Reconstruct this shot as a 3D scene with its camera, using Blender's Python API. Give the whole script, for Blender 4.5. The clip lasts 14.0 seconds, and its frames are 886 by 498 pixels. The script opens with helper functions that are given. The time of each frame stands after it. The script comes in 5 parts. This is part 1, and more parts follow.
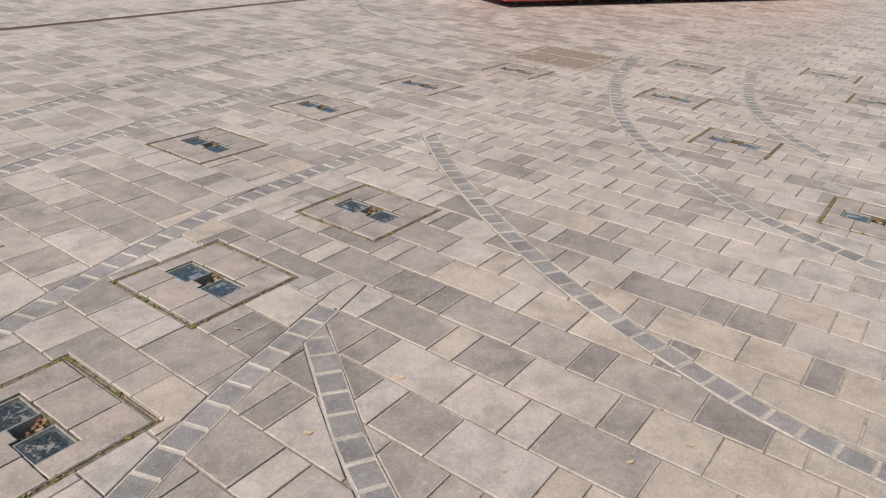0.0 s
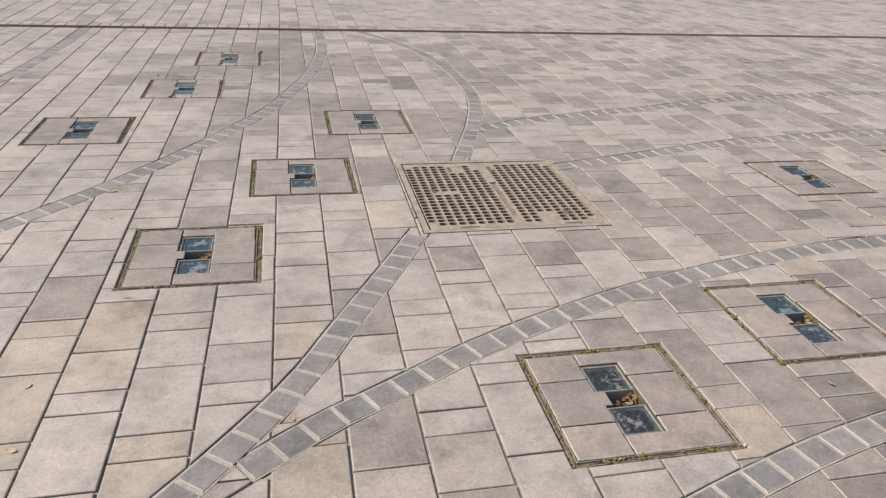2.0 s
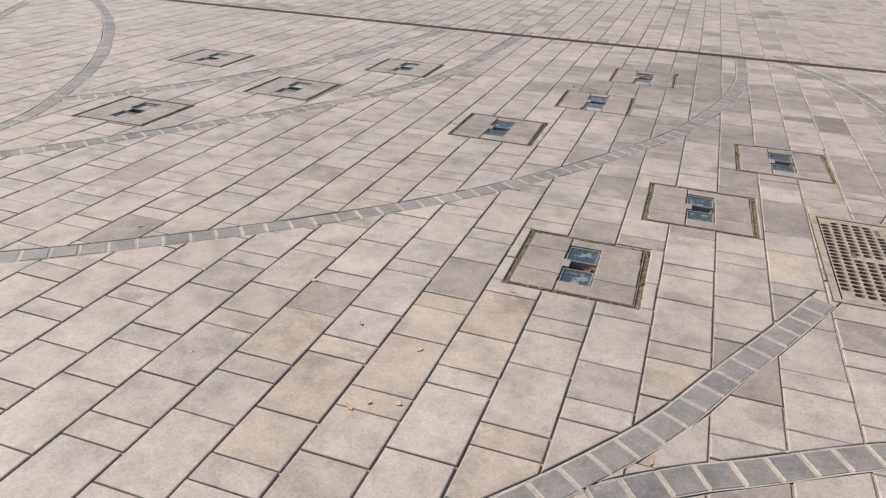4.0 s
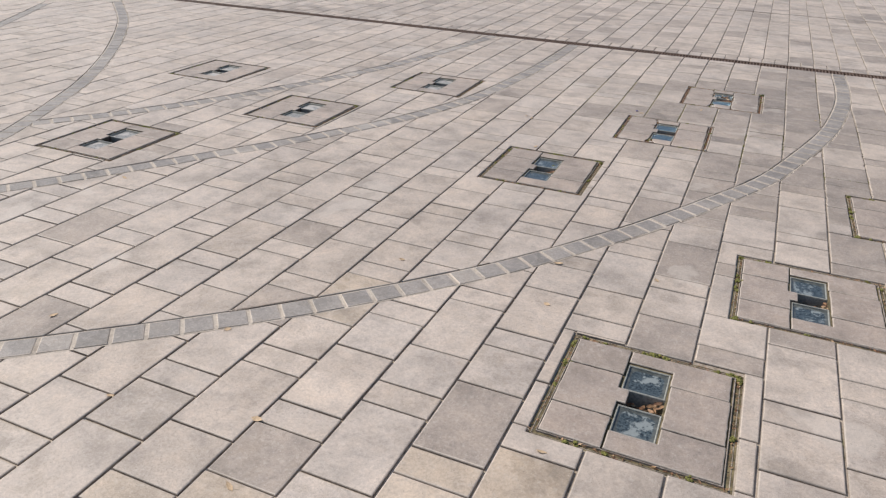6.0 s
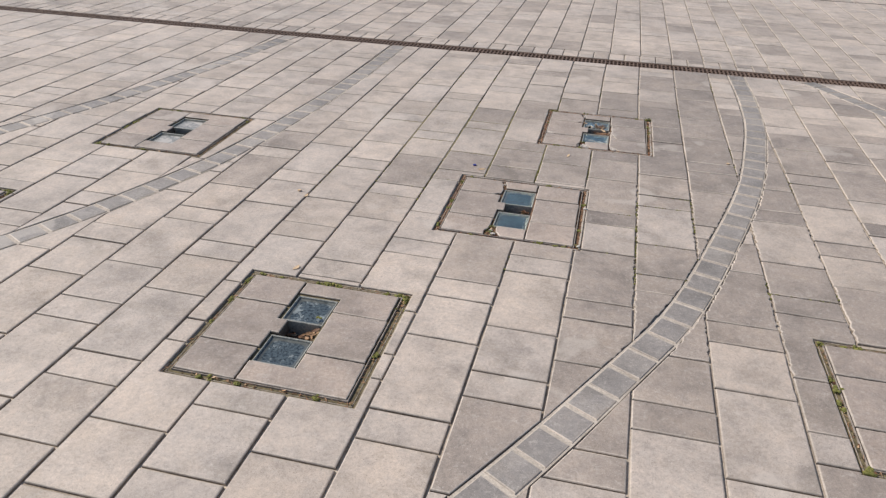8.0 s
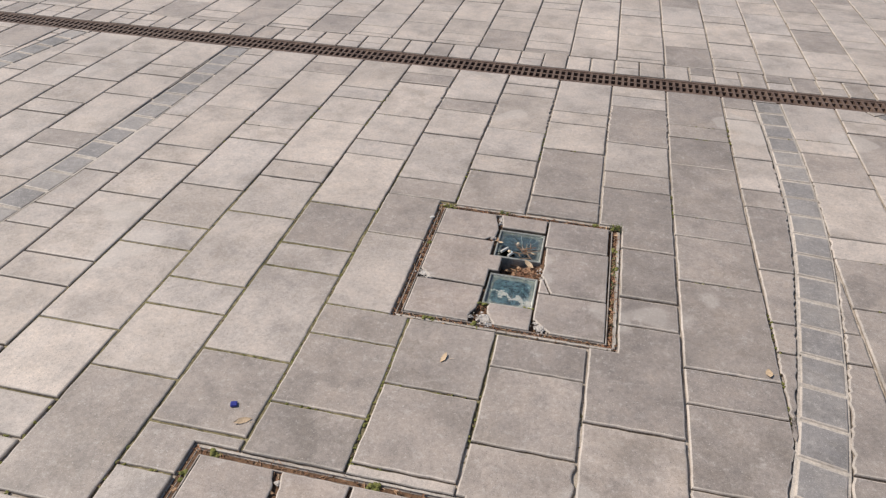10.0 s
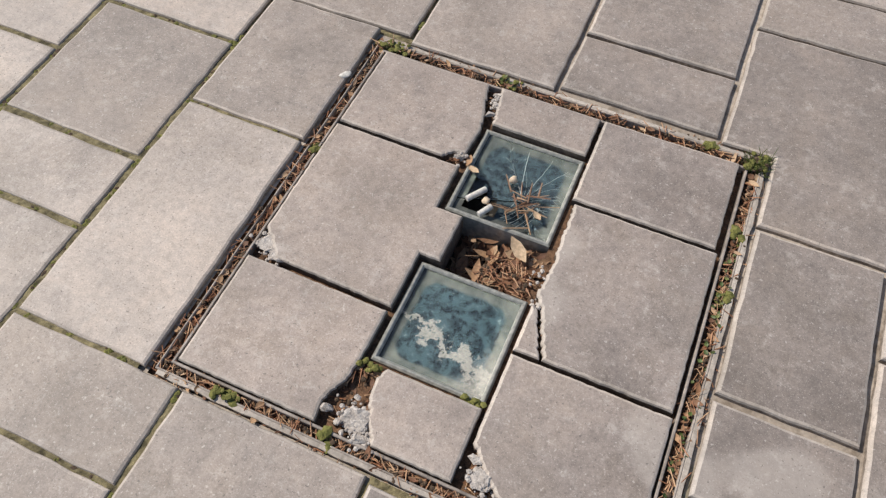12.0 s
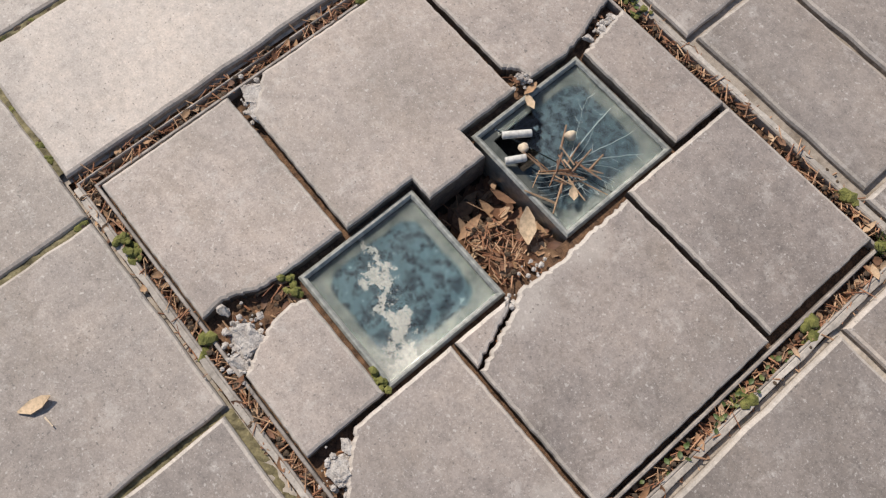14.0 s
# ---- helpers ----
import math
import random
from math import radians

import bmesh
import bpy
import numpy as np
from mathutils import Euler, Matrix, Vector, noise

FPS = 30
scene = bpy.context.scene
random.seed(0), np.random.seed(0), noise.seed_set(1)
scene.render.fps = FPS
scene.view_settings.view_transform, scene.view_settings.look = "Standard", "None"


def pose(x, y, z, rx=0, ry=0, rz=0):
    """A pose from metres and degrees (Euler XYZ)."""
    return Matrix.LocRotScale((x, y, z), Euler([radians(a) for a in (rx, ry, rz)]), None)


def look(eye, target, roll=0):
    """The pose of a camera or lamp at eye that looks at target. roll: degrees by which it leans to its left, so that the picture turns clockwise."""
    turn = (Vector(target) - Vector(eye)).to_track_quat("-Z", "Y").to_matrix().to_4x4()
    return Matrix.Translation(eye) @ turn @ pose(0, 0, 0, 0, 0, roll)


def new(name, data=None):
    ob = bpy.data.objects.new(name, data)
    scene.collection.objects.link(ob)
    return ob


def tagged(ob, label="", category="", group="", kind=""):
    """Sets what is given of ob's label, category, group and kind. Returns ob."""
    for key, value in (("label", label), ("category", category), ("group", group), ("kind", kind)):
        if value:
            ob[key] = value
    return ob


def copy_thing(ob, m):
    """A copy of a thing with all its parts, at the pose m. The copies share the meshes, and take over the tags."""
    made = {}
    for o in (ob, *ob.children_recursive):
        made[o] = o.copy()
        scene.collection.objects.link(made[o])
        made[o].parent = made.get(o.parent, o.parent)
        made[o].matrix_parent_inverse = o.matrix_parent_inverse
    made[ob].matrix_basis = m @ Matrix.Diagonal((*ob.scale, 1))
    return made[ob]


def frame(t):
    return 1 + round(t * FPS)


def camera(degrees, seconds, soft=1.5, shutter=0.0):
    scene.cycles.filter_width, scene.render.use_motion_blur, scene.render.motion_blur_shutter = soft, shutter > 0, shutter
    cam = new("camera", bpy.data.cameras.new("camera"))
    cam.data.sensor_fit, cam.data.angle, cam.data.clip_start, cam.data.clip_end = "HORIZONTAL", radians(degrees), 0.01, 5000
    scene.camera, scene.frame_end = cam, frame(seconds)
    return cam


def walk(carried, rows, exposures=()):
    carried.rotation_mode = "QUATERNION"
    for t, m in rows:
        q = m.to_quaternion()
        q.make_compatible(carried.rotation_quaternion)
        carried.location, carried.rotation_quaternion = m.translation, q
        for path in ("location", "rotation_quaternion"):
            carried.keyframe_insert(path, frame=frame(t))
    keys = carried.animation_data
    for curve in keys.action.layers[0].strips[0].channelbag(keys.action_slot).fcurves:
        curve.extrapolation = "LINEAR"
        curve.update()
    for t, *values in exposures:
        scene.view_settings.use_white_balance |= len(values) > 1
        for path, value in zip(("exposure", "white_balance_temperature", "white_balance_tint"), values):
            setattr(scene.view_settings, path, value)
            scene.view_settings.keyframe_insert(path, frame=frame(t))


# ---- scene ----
cam = camera(63.5, 14.0, soft=1.3)
PATH = [
    (0, (-0.06, 0.445, 1.632), (1.412, 1.474, 0.751), 3.2),
    (0.5, (-0.194, 0.525, 1.619), (1.097, 1.769, 0.732), 3.2),
    (1, (-0.328, 0.613, 1.606), (0.738, 2.051, 0.714), 3.1),
    (1.5, (-0.398, 0.702, 1.582), (0.351, 2.325, 0.686), 3.2),
    (2, (-0.442, 0.746, 1.576), (-0.032, 2.484, 0.676), 3.2),
    (2.5, (-0.48, 0.772, 1.59), (-0.393, 2.553, 0.684), 3.1),
    (3, (-0.506, 0.792, 1.579), (-0.689, 2.567, 0.676), 2.7),
    (3.5, (-0.545, 0.807, 1.562), (-0.946, 2.549, 0.663), 2.8),
    (3.7, (-0.558, 0.807, 1.559), (-1.027, 2.531, 0.661), 2.7),
    (5.8, (-0.772, 1.686, 1.522), (-1.466, 3.324, 0.608), 2.0),
    (6, (-0.781, 1.877, 1.499), (-1.468, 3.518, 0.585), 1.9),
    (6.5, (-0.867, 2.387, 1.456), (-1.497, 4.049, 0.538), 1.9),
    (7, (-0.898, 2.917, 1.415), (-1.43, 4.607, 0.486), 1.8),
    (7.5, (-0.9, 3.516, 1.386), (-1.333, 5.226, 0.445), 1.9),
    (8, (-0.938, 4.058, 1.371), (-1.314, 5.761, 0.392), 2.0),
    (8.5, (-0.885, 4.645, 1.353), (-1.234, 6.327, 0.33), 2.0),
    (9, (-0.824, 5.207, 1.323), (-1.159, 6.883, 0.284), 2.3),
    (9.2, (-0.825, 5.42, 1.323), (-1.149, 7.089, 0.271), 2.3),
    (11.3, (-0.778, 7.317, 0.957), (-1.175, 8.631, -0.498), 0.9),
    (11.5, (-0.79, 7.39, 0.893), (-1.197, 8.625, -0.627), 1.2),
    (12, (-0.813, 7.571, 0.774), (-1.224, 8.518, -0.939), 0.4),
    (12.5, (-0.827, 7.721, 0.681), (-1.212, 8.49, -1.124), 0.6),
    (13, (-0.808, 7.795, 0.635), (-1.231, 8.43, -1.214), 0.5),
    (13.5, (-0.797, 7.818, 0.632), (-1.239, 8.34, -1.247), 1.0),
    (14, (-0.784, 7.819, 0.664), (-1.25, 8.218, -1.24), 0.4),
]
walk(cam, [(t, look(eye, target, roll)) for t, eye, target, roll in PATH])

# ---- light ----
SUN_AZ, SUN_EL = radians(175), radians(47)
world = bpy.data.worlds.new("sky")
scene.world = world
world.use_nodes = True
wn = world.node_tree
sky = wn.nodes.new("ShaderNodeTexSky")
sky.sky_type, sky.sun_disc = "NISHITA", False
sky.sun_elevation, sky.sun_rotation = SUN_EL, math.pi / 2 - SUN_AZ
wn.links.new(sky.outputs[0], wn.nodes["Background"].inputs[0])
wn.nodes["Background"].inputs[1].default_value = 0.10
sun = new("sun", bpy.data.lights.new("sun", "SUN"))
sun.data.energy, sun.data.angle, sun.data.color = 4.15, radians(0.53), (1.0, 0.925, 0.826)
SUN_WAY = Vector((math.cos(SUN_EL) * math.cos(SUN_AZ), math.cos(SUN_EL) * math.sin(SUN_AZ), math.sin(SUN_EL)))
sun.matrix_world = look(SUN_WAY * 60, (0, 0, 0))
scene.view_settings.exposure = 0.0


# ---- materials ----
def material(name):
    m = bpy.data.materials.new(name)
    m.use_nodes = True
    nt = m.node_tree
    return m, nt, nt.nodes["Principled BSDF"]


def noise_tex(nt, vec, scale, detail=4.0, rough=0.55):
    n = nt.nodes.new("ShaderNodeTexNoise")
    n.inputs["Scale"].default_value, n.inputs["Detail"].default_value, n.inputs["Roughness"].default_value = scale, detail, rough
    nt.links.new(vec, n.inputs["Vector"])
    return n.outputs["Fac"]


def ramp(nt, fac, stops, mode="LINEAR"):
    r = nt.nodes.new("ShaderNodeValToRGB")
    r.color_ramp.interpolation = mode
    els = r.color_ramp.elements
    while len(els) < len(stops):
        els.new(0.5)
    for e, (p, c) in zip(els, stops):
        e.position, e.color = p, (*c, 1) if len(c) == 3 else c
    nt.links.new(fac, r.inputs[0])
    return r.outputs[0]


def grey(v):
    return (v, v, v)


def mix(nt, a, b, fac, mode="MIX"):
    n = nt.nodes.new("ShaderNodeMix")
    n.data_type, n.blend_type, n.clamp_factor = "RGBA", mode, True
    for sock, val in ((n.inputs[6], a), (n.inputs[7], b), (n.inputs[0], fac)):
        if hasattr(val, "is_output"):
            nt.links.new(val, sock)
        elif isinstance(val, tuple):
            sock.default_value = (*val, 1)
        else:
            sock.default_value = val
    return n.outputs[2]


def bump(nt, shader, height, strength, distance):
    b = nt.nodes.new("ShaderNodeBump")
    b.inputs["Strength"].default_value, b.inputs["Distance"].default_value = strength, distance
    nt.links.new(height, b.inputs["Height"])
    nt.links.new(b.outputs[0], shader.inputs["Normal"])


def stone(name, tones, speck=1.0):
    """Cast stone slab: a tone per piece, cloudy stains, worn light patches, fine grains and pits."""
    m, nt, sh = material(name)
    geo = nt.nodes.new("ShaderNodeNewGeometry")
    info = nt.nodes.new("ShaderNodeObjectInfo")
    add = nt.nodes.new("ShaderNodeMath")
    add.operation = "ADD"
    nt.links.new(info.outputs["Random"], add.inputs[0])
    nt.links.new(geo.outputs["Random Per Island"], add.inputs[1])
    fr = nt.nodes.new("ShaderNodeMath")
    fr.operation = "FRACT"
    nt.links.new(add.outputs[0], fr.inputs[0])
    shift = nt.nodes.new("ShaderNodeVectorMath")
    shift.operation = "MULTIPLY_ADD"
    nt.links.new(fr.outputs[0], shift.inputs[0])
    shift.inputs[1].default_value = (31.0, 47.0, 23.0)
    nt.links.new(geo.outputs["Position"], shift.inputs[2])
    pos = shift.outputs[0]
    base = ramp(nt, fr.outputs[0], [(i / (len(tones) - 1), c) for i, c in enumerate(tones)])
    cloud = noise_tex(nt, pos, 6.0, 6.0, 0.58)
    col = mix(nt, base, ramp(nt, cloud, [(0.30, grey(0.66)), (0.52, grey(1.0)), (0.75, (1.16, 1.13, 1.09))]), 0.75, "MULTIPLY")
    broad = noise_tex(nt, geo.outputs["Position"], 0.9, 3.0)
    col = mix(nt, col, ramp(nt, broad, [(0.35, grey(0.88)), (0.65, grey(1.08))]), 0.9, "MULTIPLY")
    wash = noise_tex(nt, pos, 2.6, 7.0, 0.7)
    col = mix(nt, col, ramp(nt, wash, [(0.30, (0.78, 0.77, 0.76)), (0.45, grey(0.98)), (0.60, grey(1.02)), (0.74, (1.14, 1.12, 1.08))]), 0.9, "MULTIPLY")
    rust = noise_tex(nt, pos, 5.0, 5.0, 0.6)
    col = mix(nt, col, (0.46, 0.36, 0.27), ramp(nt, rust, [(0.60, grey(0)), (0.80, grey(0.28))]))
    grain = noise_tex(nt, pos, 420.0, 3.0, 0.7)
    col = mix(nt, col, ramp(nt, grain, [(0.30, grey(0.55)), (0.48, grey(0.98)), (0.57, grey(1.03)), (0.74, grey(1.5))]), 0.5 * speck, "MULTIPLY")
    mottle = noise_tex(nt, pos, 95.0, 6.0, 0.78)
    col = mix(nt, col, ramp(nt, mottle, [(0.33, grey(0.66)), (0.5, grey(1.0)), (0.68, grey(1.28))]), 0.60, "MULTIPLY")
    blotch = noise_tex(nt, pos, 26.0, 6.0, 0.65)
    col = mix(nt, col, ramp(nt, blotch, [(0.32, (0.70, 0.715, 0.74)), (0.5, grey(1.0)), (0.66, (1.18, 1.15, 1.12))]), 0.50, "MULTIPLY")
    scuff = noise_tex(nt, pos, 42.0, 9.0, 0.8)
    col = mix(nt, col, (0.60, 0.545, 0.495), ramp(nt, scuff, [(0.54, grey(0)), (0.60, grey(0.22)), (0.70, grey(0.50))]))
    crust = noise_tex(nt, pos, 13.0, 10.0, 0.72)
    where = noise_tex(nt, pos, 1.9, 2.0, 0.5)
    crust = mix(nt, (0.0, 0.0, 0.0), ramp(nt, crust, [(0.49, grey(0)), (0.55, grey(1.0))]), ramp(nt, where, [(0.46, grey(0.10)), (0.62, grey(0.9))]))
    col = mix(nt, col, (0.78, 0.78, 0.77), crust, "MULTIPLY")
    smear = noise_tex(nt, geo.outputs["Position"], 1.7, 3.0, 0.5)
    col = mix(nt, col, (0.58, 0.52, 0.465), ramp(nt, smear, [(0.655, grey(0)), (0.668, grey(0.34))]))
    patch_stain = noise_tex(nt, shift.outputs[0], 2.9, 4.0, 0.55)
    col = mix(nt, col, (0.80, 0.80, 0.80), ramp(nt, patch_stain, [(0.655, grey(0)), (0.675, grey(0.75))]), "MULTIPLY")
    flecks = noise_tex(nt, pos, 210.0, 2.0, 0.6)
    col = mix(nt, col, (0.68, 0.63, 0.58), ramp(nt, flecks, [(0.65, grey(0)), (0.71, grey(0.42 * speck))]))
    dots = noise_tex(nt, pos, 760.0, 1.0, 0.5)
    col = mix(nt, col, (0.66, 0.61, 0.56), ramp(nt, dots, [(0.66, grey(0)), (0.73, grey(0.40 * speck))]))
    pits = noise_tex(nt, pos, 310.0, 1.0, 0.5)
    col = mix(nt, col, (0.15, 0.13, 0.115), ramp(nt, pits, [(0.25, grey(0.8 * speck)), (0.33, grey(0))]))
    nt.links.new(col, sh.inputs["Base Color"])
    sh.inputs["Roughness"].default_value = 0.58
    sh.inputs["Specular IOR Level"].default_value = 0.5
    h = mix(nt, grain, mottle, 0.5)
    bump(nt, sh, h, 0.32, 0.0022)
    return m


STONE_PALE = stone("pale_cast_stone", [(0.548, 0.465, 0.402), (0.480, 0.414, 0.367), (0.556, 0.471, 0.406), (0.476, 0.401, 0.343), (0.516, 0.448, 0.399), (0.532, 0.446, 0.380)])
STONE_GREY = stone("grey_cast_stone", [(0.388, 0.326, 0.282), (0.355, 0.300, 0.262), (0.415, 0.348, 0.299), (0.372, 0.313, 0.272)])
STONE_WARM = stone("sandy_cast_stone", [(0.530, 0.430, 0.338), (0.48, 0.395, 0.318), (0.545, 0.452, 0.370)])
STONE_BAND = stone("blue_grey_paver_stone", [(0.265, 0.243, 0.230), (0.325, 0.295, 0.275), (0.285, 0.260, 0.243), (0.365, 0.328, 0.298)])
STONE_DARK = stone("dark_stained_cast_stone", [(0.300, 0.253, 0.221), (0.275, 0.233, 0.205), (0.325, 0.274, 0.238)])
STONE_EDGE = stone("pale_worn_arris", [(0.54, 0.47, 0.405), (0.46, 0.40, 0.345), (0.59, 0.51, 0.44)], 0.6)
STONE_TILE_GREY = stone("cool_grey_tile_stone", [(0.338, 0.284, 0.250), (0.314, 0.266, 0.236), (0.356, 0.297, 0.258)])
STONE_TILE = stone("warm_grey_tile_stone", [(0.422, 0.346, 0.298), (0.380, 0.317, 0.276), (0.448, 0.364, 0.310)])


def rough_material(name, dark, light, scale, relief=0.004, roughness=0.95, fine=160.0):
    m, nt, sh = material(name)
    geo = nt.nodes.new("ShaderNodeNewGeometry")
    pos = geo.outputs["Position"]
    a = noise_tex(nt, pos, scale, 6.0, 0.65)
    b = noise_tex(nt, pos, fine, 4.0, 0.7)
    col = ramp(nt, a, [(0.32, dark), (0.68, light)])
    col = mix(nt, col, ramp(nt, b, [(0.3, grey(0.65)), (0.7, grey(1.3))]), 0.8, "MULTIPLY")
    nt.links.new(col, sh.inputs["Base Color"])
    sh.inputs["Roughness"].default_value = roughness
    bump(nt, sh, mix(nt, a, b, 0.6), 0.6, relief)
    return m


def mortar_material():
    m = rough_material("sandy_joint_mortar", (0.27, 0.22, 0.175), (0.58, 0.51, 0.43), 2.2)
    nt = m.node_tree
    sh = nt.nodes["Principled BSDF"]
    col = sh.inputs["Base Color"].links[0].from_socket
    pos = nt.nodes.new("ShaderNodeNewGeometry").outputs["Position"]
    moss = noise_tex(nt, pos, 1.7, 7.0, 0.7)
    crumbs = noise_tex(nt, pos, 30.0, 4.0, 0.6)
    col = mix(nt, col, (0.13, 0.095, 0.06), ramp(nt, crumbs, [(0.52, grey(0)), (0.66, grey(0.55))]))
    col = mix(nt, col, (0.13, 0.125, 0.03), ramp(nt, moss, [(0.61, grey(0)), (0.69, grey(0.8))]))
    nt.links.new(col, sh.inputs["Base Color"])
    return m


MORTAR = mortar_material()
PALE_MORTAR = rough_material("pale_paver_mortar", (0.34, 0.295, 0.25), (0.58, 0.515, 0.445), 5.0)
SOIL = rough_material("dark_leaf_soil", (0.035, 0.024, 0.016), (0.15, 0.10, 0.062), 60.0, 0.006)
RUBBLE = rough_material("broken_pale_concrete", (0.42, 0.365, 0.32), (0.74, 0.68, 0.62), 120.0, 0.012, 0.92, 520.0)
IRON = rough_material("dusty_cast_iron", (0.30, 0.235, 0.178), (0.50, 0.42, 0.335), 14.0, 0.003, 0.75)
PIT = rough_material("silted_pit", (0.19, 0.145, 0.112), (0.36, 0.285, 0.22), 20.0)
DRAIN_IRON = rough_material("rusted_drain_iron", (0.085, 0.050, 0.035), (0.19, 0.125, 0.09), 18.0, 0.002, 0.7)
# Near-black for deep recess floors: their shade is put into the colour.
DARK_PIT = rough_material("near_black_recess_floor", (0.012, 0.010, 0.008), (0.03, 0.024, 0.018), 20.0)
MOSS = rough_material("green_moss", (0.075, 0.085, 0.016), (0.26, 0.245, 0.07), 120.0, 0.004, 0.95, 700.0)
CAKED_STEEL = rough_material("mortar_caked_steel", (0.20, 0.165, 0.135), (0.50, 0.44, 0.385), 24.0, 0.003, 0.9)
# Slab sides: part of the gaps' shade is put into this darker colour.
SIDE = rough_material("shade_toned_stone_side", (0.18, 0.145, 0.115), (0.38, 0.325, 0.275), 40.0, 0.003)
# Dark brown for the side faces of the panel tiles.
TILE_SIDE = rough_material("dark_brown_tile_side", (0.065, 0.050, 0.038), (0.19, 0.150, 0.115), 50.0, 0.004)
GAP_SOIL = rough_material("mossy_gap_soil", (0.050, 0.040, 0.022), (0.25, 0.205, 0.115), 26.0, 0.005)
LITTER_BED = rough_material("red_brown_leaf_mould", (0.055, 0.030, 0.018), (0.27, 0.15, 0.082), 150.0, 0.005, 0.95, 600.0)
SILT = rough_material("olive_brown_silt", (0.055, 0.045, 0.022), (0.33, 0.28, 0.15), 60.0, 0.004, 0.95, 420.0)
FRAME_STEEL = rough_material("dull_galvanised_steel", (0.17, 0.14, 0.115), (0.42, 0.365, 0.32), 35.0, 0.001, 0.6)


def tinted(name, tones, roughness=0.7):
    """A small loose thing's surface with a tone for each separate piece."""
    m, nt, sh = material(name)
    geo = nt.nodes.new("ShaderNodeNewGeometry")
    base = ramp(nt, geo.outputs["Random Per Island"], [(i / max(1, len(tones) - 1), c) for i, c in enumerate(tones)])
    spots = noise_tex(nt, geo.outputs["Position"], 260.0, 4.0)
    col = mix(nt, base, ramp(nt, spots, [(0.3, grey(0.6)), (0.65, grey(1.15))]), 0.8, "MULTIPLY")
    nt.links.new(col, sh.inputs["Base Color"])
    sh.inputs["Roughness"].default_value = roughness
    return m


LITTER = tinted("dry_leaf_litter", [(0.32, 0.165, 0.080), (0.12, 0.055, 0.03), (0.46, 0.28, 0.15), (0.19, 0.085, 0.042), (0.56, 0.39, 0.24), (0.14, 0.066, 0.036), (0.26, 0.125, 0.06)])
NEEDLE = tinted("red_brown_needles", [(0.47, 0.215, 0.105), (0.24, 0.10, 0.052), (0.60, 0.38, 0.22), (0.36, 0.155, 0.075)])
SPROUT = tinted("small_green_sprouts", [(0.10, 0.14, 0.03), (0.055, 0.085, 0.02), (0.18, 0.20, 0.055)], 0.55)
PALE_LEAF = tinted("pale_dry_leaf", [(0.62, 0.45, 0.28), (0.55, 0.40, 0.26), (0.70, 0.56, 0.40)])
PAPER = tinted("white_paper", [(0.68, 0.66, 0.62), (0.60, 0.57, 0.52)])
BLUE = tinted("blue_plastic", [(0.03, 0.03, 0.22), (0.03, 0.04, 0.25)], 0.35)

GLASS, gt, gs = material("greenish_block_glass")
gs.inputs["Base Color"].default_value = (0.93, 0.97, 0.96, 1)
gs.inputs["Transmission Weight"].default_value = 1.0
gs.inputs["IOR"].default_value = 1.36
gs.inputs["Roughness"].default_value = 0.015
gs.inputs["Specular IOR Level"].default_value = 0.3
gpos = gt.nodes.new("ShaderNodeNewGeometry").outputs["Position"]
bump(gt, gs, noise_tex(gt, gpos, 45.0, 3.0), 0.12, 0.002)
SPLINTER, spt, sps = material("splintered_glass")
sps.inputs["Base Color"].default_value = (0.32, 0.36, 0.35, 1)
sps.inputs["Roughness"].default_value = 0.3
RIM, rt, rs = material("frosted_glass_edge")
rgeo = rt.nodes.new("ShaderNodeNewGeometry")
rn = noise_tex(rt, rgeo.outputs["Position"], 140.0, 5.0)
rt.links.new(ramp(rt, rn, [(0.3, (0.23, 0.235, 0.215)), (0.7, (0.52, 0.515, 0.46))]), rs.inputs["Base Color"])
rs.inputs["Roughness"].default_value = 0.35
rs.inputs["Transmission Weight"].default_value = 0.2
rs.inputs["Coat Weight"].default_value = 0.3


def maths(nt, kind, a, b=0.0):
    n = nt.nodes.new("ShaderNodeMath")
    n.operation = kind
    for sock, val in zip(n.inputs, (a, b)):
        if hasattr(val, "is_output"):
            nt.links.new(val, sock)
        else:
            sock.default_value = val
    return n.outputs[0]


